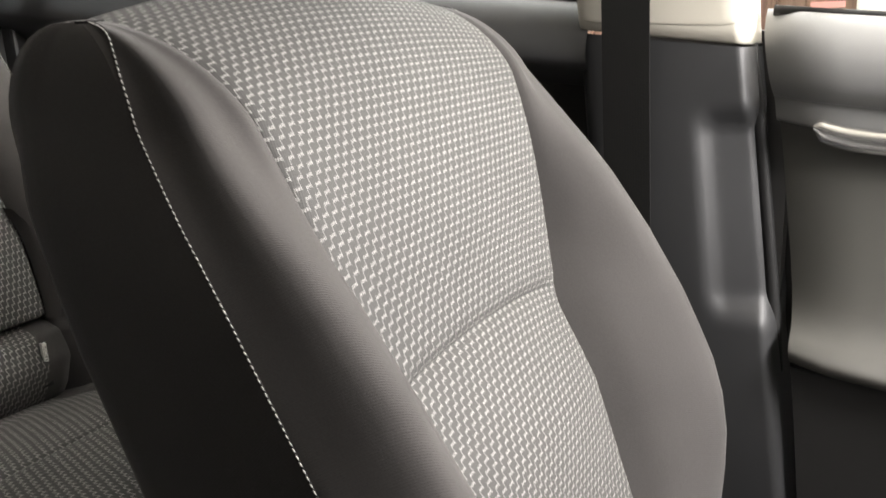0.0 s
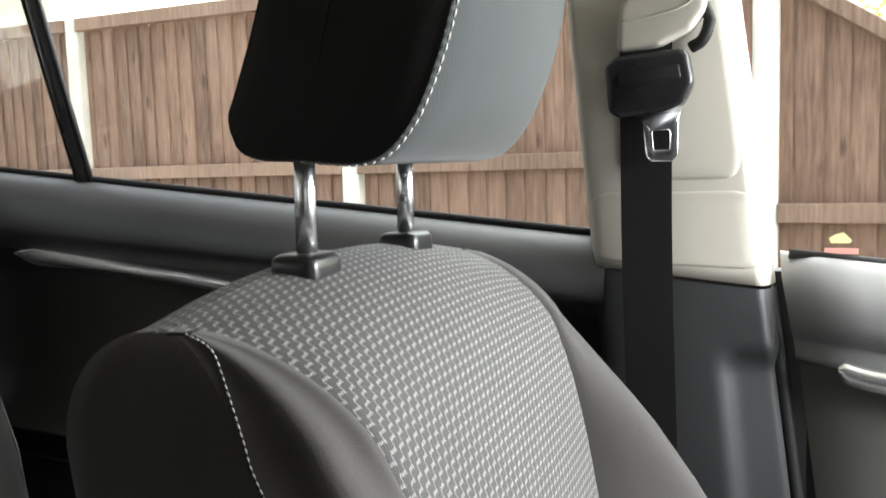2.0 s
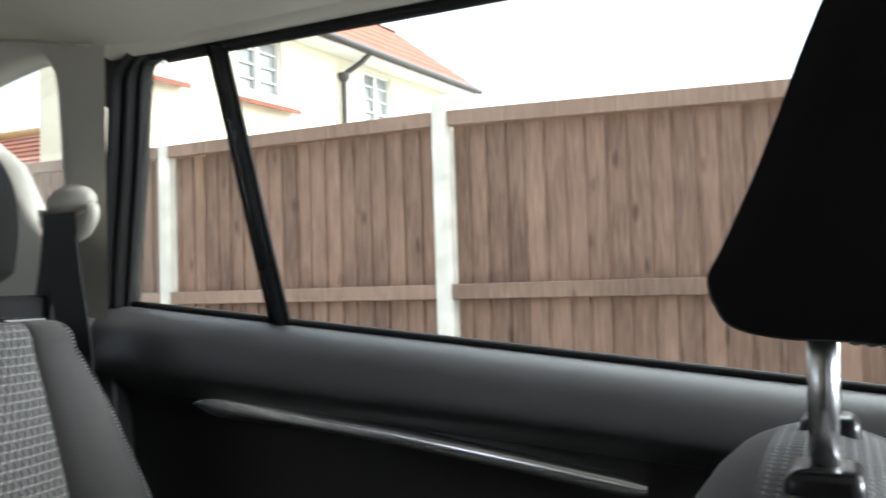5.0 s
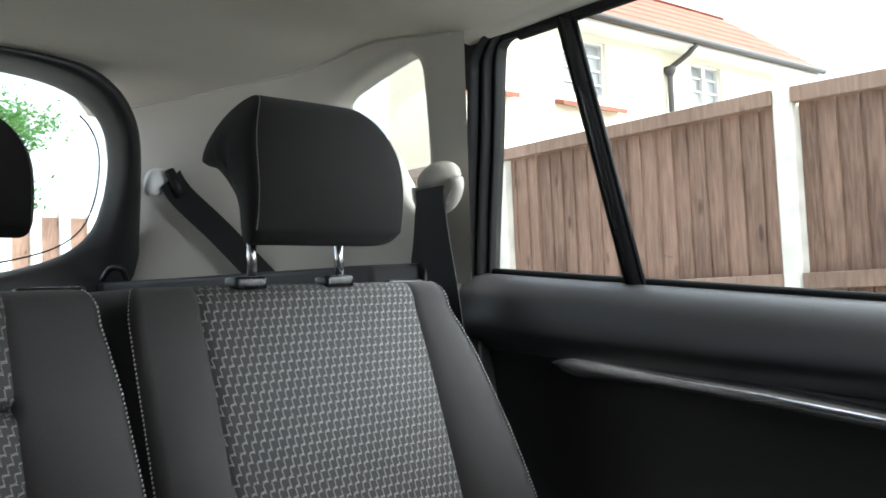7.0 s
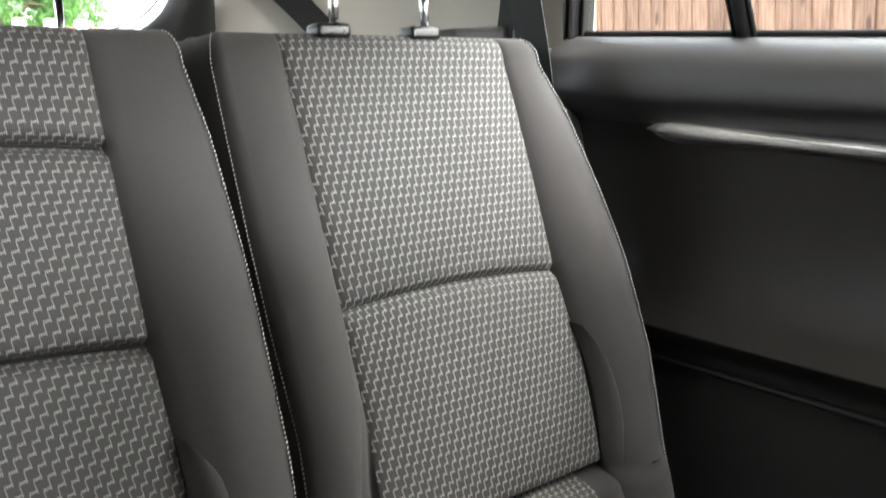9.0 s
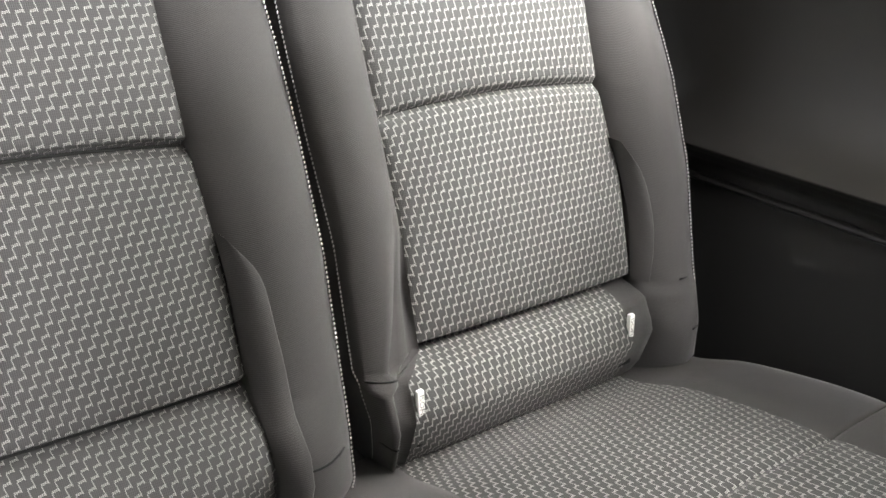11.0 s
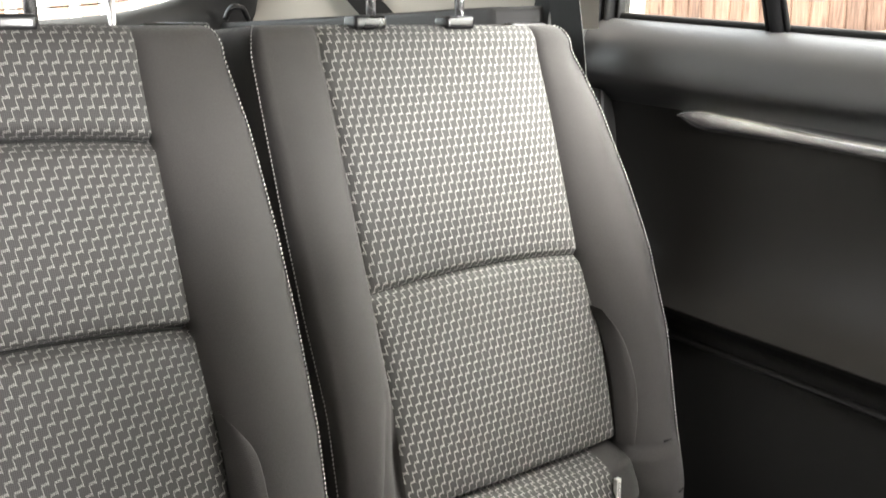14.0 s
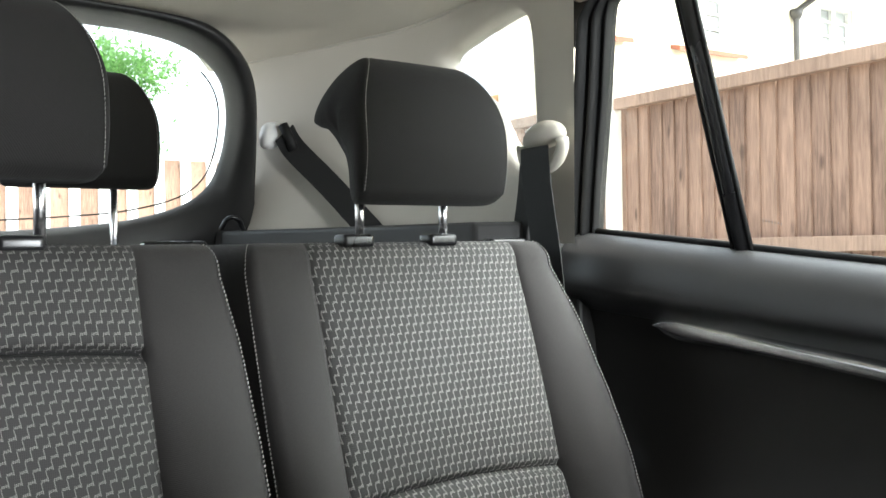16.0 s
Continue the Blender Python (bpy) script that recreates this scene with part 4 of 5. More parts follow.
def seat_half(z):
    """Half of the backrest's outline at a height: distance from the middle, and y. Front, bolster, side, back."""
    g = lambda tab: float(np.interp(z, ZT, tab))
    wi, yi, wc, yc, ws, ysx, yb = g(W_INS), g(Y_INS), g(W_CRE), g(Y_CRE), g(W_STI), g(Y_STI), g(Y_BAK)
    lum = 0.012 * math.exp(-((z - 0.57) / 0.055) ** 2) + 0.006 * math.exp(-((z - 0.74) / 0.06) ** 2)
    pts = []
    for f in f_ins:
        y = yi - lum * (1 - f * f) + 0.006 * max(0.0, (f - 0.95) / 0.05) ** 2
        y += 0.008 * math.exp(-((z - 0.655) / 0.006) ** 2) * (1 - f ** 6)
        pts.append((f * wi, y))
    dip = 0.006 * min(1.0, max(0.1, (0.82 - z) / 0.10))
    bol = catmull([(wi, yi + dip), (wi + 0.3 * (wc - wi), yi + 0.42 * (yc - yi) - 0.004), (wc - min(0.012, 0.2 * (ws - wi)), yc + 0.001), (wc + min(0.012, 0.2 * (ws - wi)), yc + 0.004), (ws - 0.006, ysx - 0.016), (ws - 0.001, ysx)], 4)
    pts += [tuple(q) for q in bol[1:]]
    sid = catmull([(ws - 0.001, ysx), (ws + 0.001, ysx + 0.02), (ws + 0.002, (ysx + yb) / 2), (0.242 if z < 0.8 else ws + 0.002, yb - 0.022), (0.226, yb)], 3)
    pts += [tuple(q) for q in sid[1:]]
    for f in (0.8, 0.6, 0.4, 0.2, 0.0):
        pts.append((0.226 * f, yb + 0.018 * (1 - f * f)))
    return np.array(pts)


n_ins, n_bol, n_sid = len(f_ins), len(f_ins) + 20, len(f_ins) + 32
rows = []
for z in zrows:
    H = seat_half(z)
    wi = H[n_ins - 1, 0]
    zz = np.full(len(H), z)
    zz[:n_ins] += 0.012 * (1 - (H[:n_ins, 0] / wi) ** 2) * math.exp(-((z - 0.655) / 0.09) ** 2)
    rows.append(np.c_[H, zz])
top = rows[-1]
S = top[:, :2]
R = np.empty_like(S)
for j, (w, y) in enumerate(S):
    R[j] = (min(w * 1.12, 0.203 + (0.006 if j >= n_ins else 0)), 0.212)
zr = 0.936 - 0.021 * np.minimum(1.0, R[:, 0] / 0.2) ** 2.2
for a in np.radians((9, 18, 28, 38, 48, 58, 68, 78, 90)):
    c = np.where(np.arange(len(S)) >= n_sid - 4, math.cos(a) ** 0.85, 1 - 0.32 * math.sin(a) - 0.68 * (1 - math.cos(a))) if a < 1.5 else np.zeros(len(S))
    rows.append(np.c_[R + (S - R) * c[:, None], 0.85 + (zr - 0.85) * math.sin(a)])
A = np.array(rows)
dist = np.r_[0, np.cumsum(np.linalg.norm(np.diff(A[:, 0, 1:], axis=0), axis=1))]


def seat_part(r0, r1, c0, c1, sgn, weave=False):
    B = A[r0:r1 + 1, c0:c1 + 1].copy()
    P = np.stack([CX + sgn * B[..., 0], B[..., 1], B[..., 2]], -1)
    uv = None
    if weave:
        uv = np.stack([sgn * B[..., 0], np.broadcast_to(dist[r0:r1 + 1, None], B.shape[:2])], -1)
    return P, uv


def both_sides(name, r0, r1, c0, c1, mat, label, weave=False):
    """A panel across the middle of the seat."""
    P1, u1 = seat_part(r0, r1, c0, c1, 1, weave)
    P0, u0 = seat_part(r0, r1, c0, c1, -1, weave)
    P = np.concatenate([P0[:, ::-1][:, :-1] if c0 == 0 else P0[:, ::-1], P1], 1) if c0 == 0 else None
    uv = np.concatenate([u0[:, ::-1][:, :-1], u1], 1) if weave else None
    return sheet(name, P, mat, seat, label, uv=uv)


seam_row = zrows.index(0.655)
last = len(A) - 1
crown = len(zrows) + 7  # above this row the woven fabric wraps over the shoulders and the back
for sgn in (-1, 1):
    B, c0 = A[crown:], n_ins - 1
    sheet("shoulder", np.stack([CX + sgn * B[:, c0:, 0], B[:, c0:, 1], B[:, c0:, 2]], -1), WEAVE_FRONT, seat, "grey fabric with pale stepped threads", uv=np.stack([sgn * B[:, c0:, 0], B[:, c0:, 1] - B[0, c0, 1] + dist[crown]], -1), flip=sgn < 0)
    pts = [(CX + sgn * (p[0] + 0.0005), p[1], p[2]) for p in A[crown, c0:n_sid - 9]]
    rod("shoulder_seam", pts, 0.0009, CLOTH_SIDE, seat, "sewn seam with a dark line along its crease", sides=6)
both_sides("upper_insert", seam_row, last, 0, n_ins - 1, WEAVE_FRONT, "grey fabric with pale stepped threads", True)
both_sides("lower_insert", 0, seam_row, 0, n_ins - 1, WEAVE_FRONT, "grey fabric with pale stepped threads", True)
for sgn in (-1, 1):
    for nm, c0, c1, lab in (("bolster", n_ins - 1, n_bol - 1, "smooth dark grey cloth bolster"), ("side_panel", n_bol - 1, n_sid - 1, "black cloth side panel")):
        P, _ = seat_part(0, crown, c0, c1, sgn)
        sheet(nm, P, CLOTH, seat, lab, flip=sgn < 0)
    cols = []
    for i in range(crown + 1):
        c = float(n_bol - 2)
        if i >= len(zrows) - 1:  # over the shoulder the seam leans back more slowly than the panel does
            ahead = A[i, n_ins:n_bol, 1] - np.interp(A[i, n_ins:n_bol, 2], (0.85, 0.874, 0.884, 0.900, 0.911, 0.92), (0.1465, 0.157, 0.162, 0.169, 0.182, 0.20))
            c = min(c, n_ins + float(np.interp(0.0, np.maximum.accumulate(ahead), np.arange(len(ahead)))))
            c = max(c, n_ins + 9.0)
        cols.append(c)
    for _ in range(5):  # a fair line
        cols = [cols[0]] + [0.25 * a + 0.5 * b + 0.25 * c for a, b, c in zip(cols, cols[1:], cols[2:])] + [cols[-1]]
    line = [A[i, int(c)] * (1 - c % 1) + A[i, int(c) + 1] * (c % 1) for i, c in enumerate(cols)]
    pts = [(CX + sgn * (p[0] + 0.0012), p[1] + 0.001, p[2]) for p in line]
    # a thin dark rod beside the stitches draws the shade of the tucked crease
    tuck = [A[i, int(c)] * (1 - c % 1) + A[i, int(c) + 1] * (c % 1) for i, c in enumerate(c + 0.45 for c in cols)]
    rod("seam_tuck_shade", catmull([(CX + sgn * (p[0] - 0.0002), p[1], p[2]) for p in tuck], 2), 0.0008, CLOTH_SIDE, seat, "sewn seam with a dark line along its crease", sides=6)
    stitches(catmull(pts, 3)[::-1], seat, (sgn * 0.0006, -0.0006, 0), pitch=0.0043, r=0.00055)
# back panel, from the ridge down
Bk = A[:crown + 1, n_sid - 1:]
Pl = np.stack([CX - Bk[..., 0], Bk[..., 1], Bk[..., 2]], -1)
Pr = np.stack([CX + Bk[..., 0], Bk[..., 1], Bk[..., 2]], -1)
sheet("back_panel", np.concatenate([Pl, Pr[:, ::-1][:, 1:]], 1), CLOTH, seat, "dark cloth seat back", flip=True)
# cushion
cus = [(-0.51, 0.20), (-0.54, 0.30), (-0.50, 0.36), (-0.40, 0.375), (-0.2, 0.36), (-0.06, 0.35), (0.02, 0.34)]
sheet("cushion_insert", [[(CX + w, y, z) for w in np.linspace(-0.16, 0.16, 9)] for y, z in catmull(cus, 4)], WEAVE_FRONT, seat, "grey fabric cushion", uv=[[(w, i * 0.01) for w in np.linspace(-0.16, 0.16, 9)] for i in range(25)], flip=True)
for sgn in (-1, 1):
    sheet("cushion_bolster", [[(CX + sgn * (0.16 + w), y, z + d) for w, d in ((0, 0), (0.03, 0.025), (0.065, 0.03), (0.09, 0.0), (0.092, -0.2))] for y, z in catmull(cus, 4)], CLOTH, seat, "dark cloth cushion side", flip=sgn > 0)
solid("seat_base", box_bm((CX - 0.22, -0.45, 0.08), (CX + 0.22, 0.1, 0.30), 0.02), DARK, seat, "charcoal seat base")
for sgn in (-1, 1):
    guide(seat, CX + sgn * 0.079, 0.200, 0.930, 0.021, 0.018, 0.0125)
front_profile = [(0.249, 1.024), (0.240, 1.010), (0.216, 1.004), (0.188, 1.003), (0.165, 1.001), (0.141, 1.000), (0.12, 1.006), (0.10, 1.027), (0.084, 1.060), (0.074, 1.090), (0.068, 1.118), (0.066, 1.148),
                 (0.070, 1.184), (0.080, 1.216), (0.100, 1.242), (0.126, 1.250), (0.150, 1.238), (0.174, 1.198), (0.198, 1.148), (0.213, 1.112), (0.227, 1.080), (0.243, 1.048), (0.250, 1.035)]
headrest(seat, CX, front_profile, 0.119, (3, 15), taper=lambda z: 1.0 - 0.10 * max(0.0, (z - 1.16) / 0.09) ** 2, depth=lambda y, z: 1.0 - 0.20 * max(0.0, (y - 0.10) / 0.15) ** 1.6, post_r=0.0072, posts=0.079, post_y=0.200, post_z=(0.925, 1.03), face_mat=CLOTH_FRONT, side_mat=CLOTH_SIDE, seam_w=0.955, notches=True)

rod("side_seam", catmull([(0.2570, 0.1357, 1.1505), (0.2592, 0.1565, 1.0876), (0.2640, 0.173, 1.036), (0.2665, 0.1801, 1.012)], 5), 0.0009, CLOTH_SIDE, seat, "faint sewn seam", sides=6)

# ---- rear seats ----
ZR = (0.33, 0.36, 0.42, 0.456, 0.468, 0.60, 0.712, 0.80, 0.90, 0.985)
Y_FRONT = (0.930, 0.905, 0.884, 0.903, 0.930, 0.962, 0.989, 1.014, 1.043, 1.066)


def rear_back(name, label, left, ins_l, ins_r, right, seams, push_l, push_r, other=None, tuck=None, soft_seam=None):
    """A rear backrest: bolsters, woven panels parted by grooves, top and back. The borders are tables over ZR."""
    ob = thing(name, (float(np.mean(left)) / 2 + float(np.mean(right)) / 2, 1.0, 0.30), label, "car seat", "rear seats")
    zs = [0.33, 0.345, 0.37, 0.395, 0.416, 0.43, 0.455]
    cuts = sorted(seams)
    grid_z = sorted(set(zs + list(np.round(np.linspace(0.5, 0.97, 26), 4)) + [round(c + d, 4) for c in cuts for d in (-0.016, -0.009, -0.004, 0.0, 0.004, 0.009, 0.016)]))
    f_l = np.r_[0, 0.02, 0.05, 0.10, 0.16, 0.24, 0.34, 0.46, 0.58, 0.70, 0.82, 0.91, 0.97, 1.0]
    f_i = np.r_[0, 0.015, 0.05, np.linspace(0.12, 0.88, 14), 0.95, 0.985, 1.0]
    rows = []
    for z in grid_z:
        g = lambda tab: float(np.interp(z, ZR, tab))
        xl, il, ir, xr, y0 = g(left), g(ins_l), g(ins_r), g(right), g(Y_FRONT)
        row = []
        fade = min(1.0, max(0.0, (1.0 - z) / 0.25)) ** 0.8
        pl, pr = push_l * fade, push_r * fade
        edge = float(np.interp(z, *tuck)) if tuck else 0.58
        deep = min(1.0, max(0.0, (0.604 - z) / 0.07)) * (1.0 if z > 0.459 else 0.3) * 0.015 if tuck else 0.0
        for f in f_l:  # left bolster, outer edge first; past its free edge the cloth lies deeper
            past, last_col = f > 0.6, f == 1.0
            crease = 1.5 if f == 0.70 else 1.0
            f = (f if f <= 0.10 else 0.10 + (f - 0.10) * (edge - 0.10) / 0.48) if not past else edge + (1 - edge) * max(0.03, (f - 0.70) / 0.30)
            s = math.sin(math.pi * min(1.0, f)) ** 0.9
            yb = y0 + (1 - f) * (0.022 if tuck else max(y0, 0.930 - 0.242 * (0.468 - z)) - y0) * min(1.0, (0.468 - z) / 0.02) if z < 0.468 else y0
            y = yb - pl * s + 0.055 * max(0.0, 1 - f / 0.10) ** 2 + 0.003 * max(0.0, (f - 0.93) / 0.07) + (deep * crease if past and not last_col else 0.0)
            row.append((xl + f * (il - xl), y, z))
        for f in f_i[1:]:
            a = min(f, 1 - f)
            near = min((abs(z - c) for c in cuts), default=1)
            lo = max([c for c in cuts if c <= z], default=0.33)
            hi_ = min([c for c in cuts if c > z], default=1.02)
            t = (z - lo) / max(1e-6, hi_ - lo)
            puff = 0.012 * (max(0.0, 4 * t * (1 - t)) ** 0.6) * (1 - (2 * f - 1) ** 4)
            groove = (0.009 if soft_seam and abs(z - soft_seam) < 0.05 else 0.022 if soft_seam else 0.016) * math.exp(-(near / 0.006) ** 2)
            y = y0 - puff + groove + 0.003 * max(0.0, 1 - a / 0.015)
            if tuck and z < 0.459:
                y += 0.014 * max(0.0, 1 - f / 0.05)
            zz = z + (0.010 * (1 - (2 * f - 1) ** 2) * math.exp(-(near / 0.05) ** 2) if z > 0.6 else 0)
            row.append((il + f * (ir - il), y, zz))
        for f in f_l[::-1][1:]:
            s = math.sin(math.pi * f) ** 0.9
            yb = y0 + (1 - f) * (max(y0, 0.930 - 0.242 * (0.468 - z)) - y0) if z < 0.468 else y0
            y = yb - pr * s + 0.055 * max(0.0, 1 - f / 0.10) ** 2 + 0.003 * max(0.0, (f - 0.93) / 0.07)
            row.append((xr + f * (ir - xr), y, z))
        rows.append(row)
    A = np.array(rows)
    # over the top and down the back
    Tz, Ty = A[-1, :, 2], A[-1, :, 1]
    lim = []
    for a in np.radians((18, 36, 54, 72, 90)):
        B = A[-1].copy()
        B[:, 1] = Ty + 0.028 * (1 - math.cos(a))
        B[:, 2] = Tz + 0.034 * math.sin(a)
        B[:, 0] = A[-1, :, 0] + (np.clip(A[-1, :, 0], A[-1, 0, 0] + 0.02, A[-1, -1, 0] - 0.02) - A[-1, :, 0]) * (1 - math.cos(a))
        lim.append(B)
    A = np.concatenate([A, lim])
    back = []
    for dy_, z in ((0.06, 1.004), (0.085, 0.99), (0.095, 0.96), (0.09, 0.6), (0.09, 0.33)):
        B = A[-1].copy()
        B[:, 1] = Ty.max() + dy_ if z < 1.0 else B[:, 1] + 0.05
        B[:, 2] = z if z < 1.0 else B[:, 2] - 0.001
        back.append(B)
    cl, ci = len(f_l) - 1, len(f_l) - 1 + len(f_i) - 1
    d = np.r_[0, np.cumsum(np.linalg.norm(np.diff(A[:, (cl + ci) // 2, 1:], axis=0), axis=1))]
    uvs = np.stack([A[..., 0], np.broadcast_to(d[:, None], A.shape[:2])], -1)
    idx = [0] + [grid_z.index(round(c, 4)) for c in cuts] + [len(A) - 1]
    for k, (a, b) in enumerate(zip(idx[:-1], idx[1:])):
        nm = "lower_roll" if k == 0 else "insert"
        start, end = (cl + 2, ci - 3) if k == 0 and tuck else (cl, ci)
        sheet(nm, A[a:b + 1, start:end + 1], other or WEAVE, ob, "grey fabric with pale stepped threads", uv=uvs[a:b + 1, start:end + 1])
        if start > cl:
            sheet("roll_end", A[a:b + 1, cl:start + 1], CLOTH, ob, "dark cloth end of the lower roll")
            sheet("roll_end", A[a:b + 1, end:ci + 1], CLOTH, ob, "dark cloth end of the lower roll")
    sheet("bolster", A[:, :cl + 1], CLOTH, ob, "smooth dark grey cloth bolster")
    sheet("bolster", A[:, ci:], CLOTH, ob, "smooth dark grey cloth bolster")
    Bk = np.array([A[-1]] + back)
    sheet("back_panel", Bk, DARK, ob, "dark carpeted seat back")
    for col, sgn in ((0, -1), (-1, 1)):  # the flanks
        E = A[:, col]
        rows2 = [E, E + np.array((sgn * 0.001, 0.03, 0)), E + np.array((0, 0.09, 0)) * (1, 1, 1)]
        sheet("flank", np.array(rows2), CLOTH, ob, "dark cloth flank", flip=sgn < 0)
    return ob, A, grid_z, cl, ci


L40 = (0.192, 0.182, 0.171, 0.167, 0.166, 0.170, 0.161, 0.158, 0.157, 0.156)
IL40 = (0.196, 0.188, 0.190, 0.193, 0.246, 0.247, 0.242, 0.239, 0.237, 0.232)
IR40 = (0.560, 0.562, 0.564, 0.565, 0.566, 0.567, 0.548, 0.547, 0.545, 0.539)
R40 = (0.652, 0.656, 0.664, 0.670, 0.672, 0.682, 0.672, 0.655, 0.630, 0.592)
L40 = [(a - 0.05 * b) / 0.95 for a, b in zip(L40, IL40)]
rear_one, A1, gz, cl1, ci1 = rear_back("rear_car_seat", "narrow rear seat in grey stepped fabric with dark bolsters", L40, IL40, IR40, R40, (0.468, 0.712), 0.024, 0.040, None, ((0.33, 0.455, 0.468, 0.54, 0.604, 0.70), (0.97, 0.97, 0.36, 0.58, 0.76, 0.93)), 0.712)
L60 = (-0.66,) * 10
IL60 = (-0.285, -0.285, -0.285, -0.285, -0.285, -0.285, -0.285, -0.280, -0.278, -0.275)
IR60 = (0.060, 0.058, 0.055, 0.054, 0.053, 0.054, 0.045, 0.043, 0.040, 0.038)
R60 = (0.136, 0.138, 0.142, 0.144, 0.145, 0.150, 0.146, 0.142, 0.134, 0.119)
R60 = [(a - 0.10 * b) / 0.90 for a, b in zip(R60, IR60)]
rear_two, A2, gz2, cl2, ci2 = rear_back("rear_car_seat", "wide rear seat in grey stepped fabric with dark bolsters", L60, IL60, IR60, R60, (0.489, 0.716, 0.893), 0.02, 0.028, WEAVE_WIDE_SHADED)


# dark rods in the grooves deepen the shade of the sewn seams
for c in (0.489, 0.716, 0.893):
    rod("seam_shade_line", [(p[0], p[1] - 0.003, p[2]) for p in A2[gz2.index(c), cl2 + 1:ci2]], 0.0018, CLOTH_SIDE, rear_two, "sewn seam with a dark line along its crease", sides=6)


def edge_line(A, col, shift, lo=0, hi=None):
    return [(p[0] + shift, p[1] - 0.0015, p[2]) for p in A[lo:hi, col]]


stitches(catmull(edge_line(A1, 2, 0.0), 2), rear_one, pitch=0.0048, r=0.00085)
stitches(catmull(edge_line(A1, -4, 0.0), 2), rear_one, pitch=0.0048, r=0.00085)
stitches(catmull(edge_line(A2, -4, 0.0), 2), rear_two, pitch=0.0048, r=0.00085)


def fold(parent, inner, outer, edge_y, puff):
    """A loose tuck of cloth beside the woven panel: inner and outer borders (x, z), standing off the backrest."""
    rows = []
    a, b = catmull(inner, 4), catmull(outer, 4)
    for (xa, za), (xb, zb) in zip(a, b):
        row = []
        for t in (0.0, 0.12, 0.3, 0.5, 0.7, 0.86, 0.95, 1.0, 1.0):
            x, z = xa + t * (xb - xa), za + t * (zb - za)
            w = min(1.0, abs(xb - xa) / 0.02)
            y = float(np.interp(z, ZR, Y_FRONT)) + edge_y * t - puff * w * math.sin(math.pi * min(1.0, 0.15 + 0.62 * t))
            row.append((x, y + (0.02 if len(row) == 8 else 0), z))
        rows.append(row)
    return sheet("cloth_tuck", rows, CLOTH, parent, "loose dark cloth tuck")


fold(rear_one, [(0.551, 0.650), (0.560, 0.612), (0.565, 0.570), (0.565, 0.525), (0.560, 0.474)], [(0.553, 0.648), (0.574, 0.612), (0.583, 0.568), (0.582, 0.522), (0.570, 0.474)], -0.022, 0.015)
fold(rear_two, [(0.050, 0.640), (0.052, 0.595), (0.053, 0.540), (0.054, 0.480), (0.056, 0.38)], [(0.054, 0.638), (0.077, 0.601), (0.082, 0.550), (0.084, 0.490), (0.080, 0.38)], -0.018, 0.017)
# short cross seams on the bolsters
for ob, A_, z, c0, c1 in ((rear_one, A1[gz.index(0.464)], 0.464, 3, 9), (rear_one, A1[gz.index(0.395)], 0.395, 3, 11), (rear_one, A1[gz.index(0.472)], 0.472, ci1 + 5, len(A1[0]) - 7),
                          (rear_one, A1[gz.index(0.416)], 0.416, ci1 + 5, len(A1[0]) - 7), (rear_two, A2[gz2.index(0.416)], 0.416, ci2 + 3, ci2 + 9)):
    rod("seam_ridge", [(p[0], p[1] - 0.0004, p[2]) for p in A_[c0:c1]], 0.0014, CLOTH_SIDE, ob, "dark sewn cross seam", sides=6)
for ob, cx in ((rear_one, 0.3585), (rear_two, -0.128)):
    for sgn in (-1, 1):
        guide(ob, cx + sgn * 0.0615, 1.078, 1.006, 0.021, 0.015, 0.008)
rear_profile = [(1.000, 1.060), (0.994, 1.085), (0.992, 1.115), (0.998, 1.155), (1.015, 1.195), (1.038, 1.217), (1.066, 1.223), (1.092, 1.208), (1.113, 1.176), (1.118, 1.155), (1.106, 1.145), (1.090, 1.140), (1.082, 1.122), (1.079, 1.090), (1.074, 1.060), (1.055, 1.049), (1.020, 1.049)]


def rear_taper(z):
    return 1.0 - 0.27 * max(0.0, (z - 1.125) / 0.088) ** 2.4


def rear_depth(y, z):
    """Below its ears the headrest narrows towards the back."""
    return 1.0 - 0.32 * min(1.0, max(0.0, (y - 1.0) / 0.08)) ** 1.4 * min(1.0, max(0.0, (1.15 - z) / 0.05))


headrest(rear_one, 0.366, rear_profile, 0.108, (0, 6), posts=0.0615, post_y=1.078, post_z=(1.0, 1.075), seam_w=0.93, face_mat=CLOTH_HEAD, side_mat=CLOTH_HEAD, taper=rear_taper, depth=rear_depth, bulge=0.006, post_r=0.0058)
headrest(rear_two, -0.110, rear_profile, 0.112, (0, 6), dz=0.014, posts=0.0615, post_y=1.078, post_z=(1.0, 1.09), seam_w=0.93, face_mat=CLOTH_HEAD, side_mat=CLOTH_HEAD, taper=rear_taper, depth=rear_depth, bulge=0.006, post_r=0.0058)

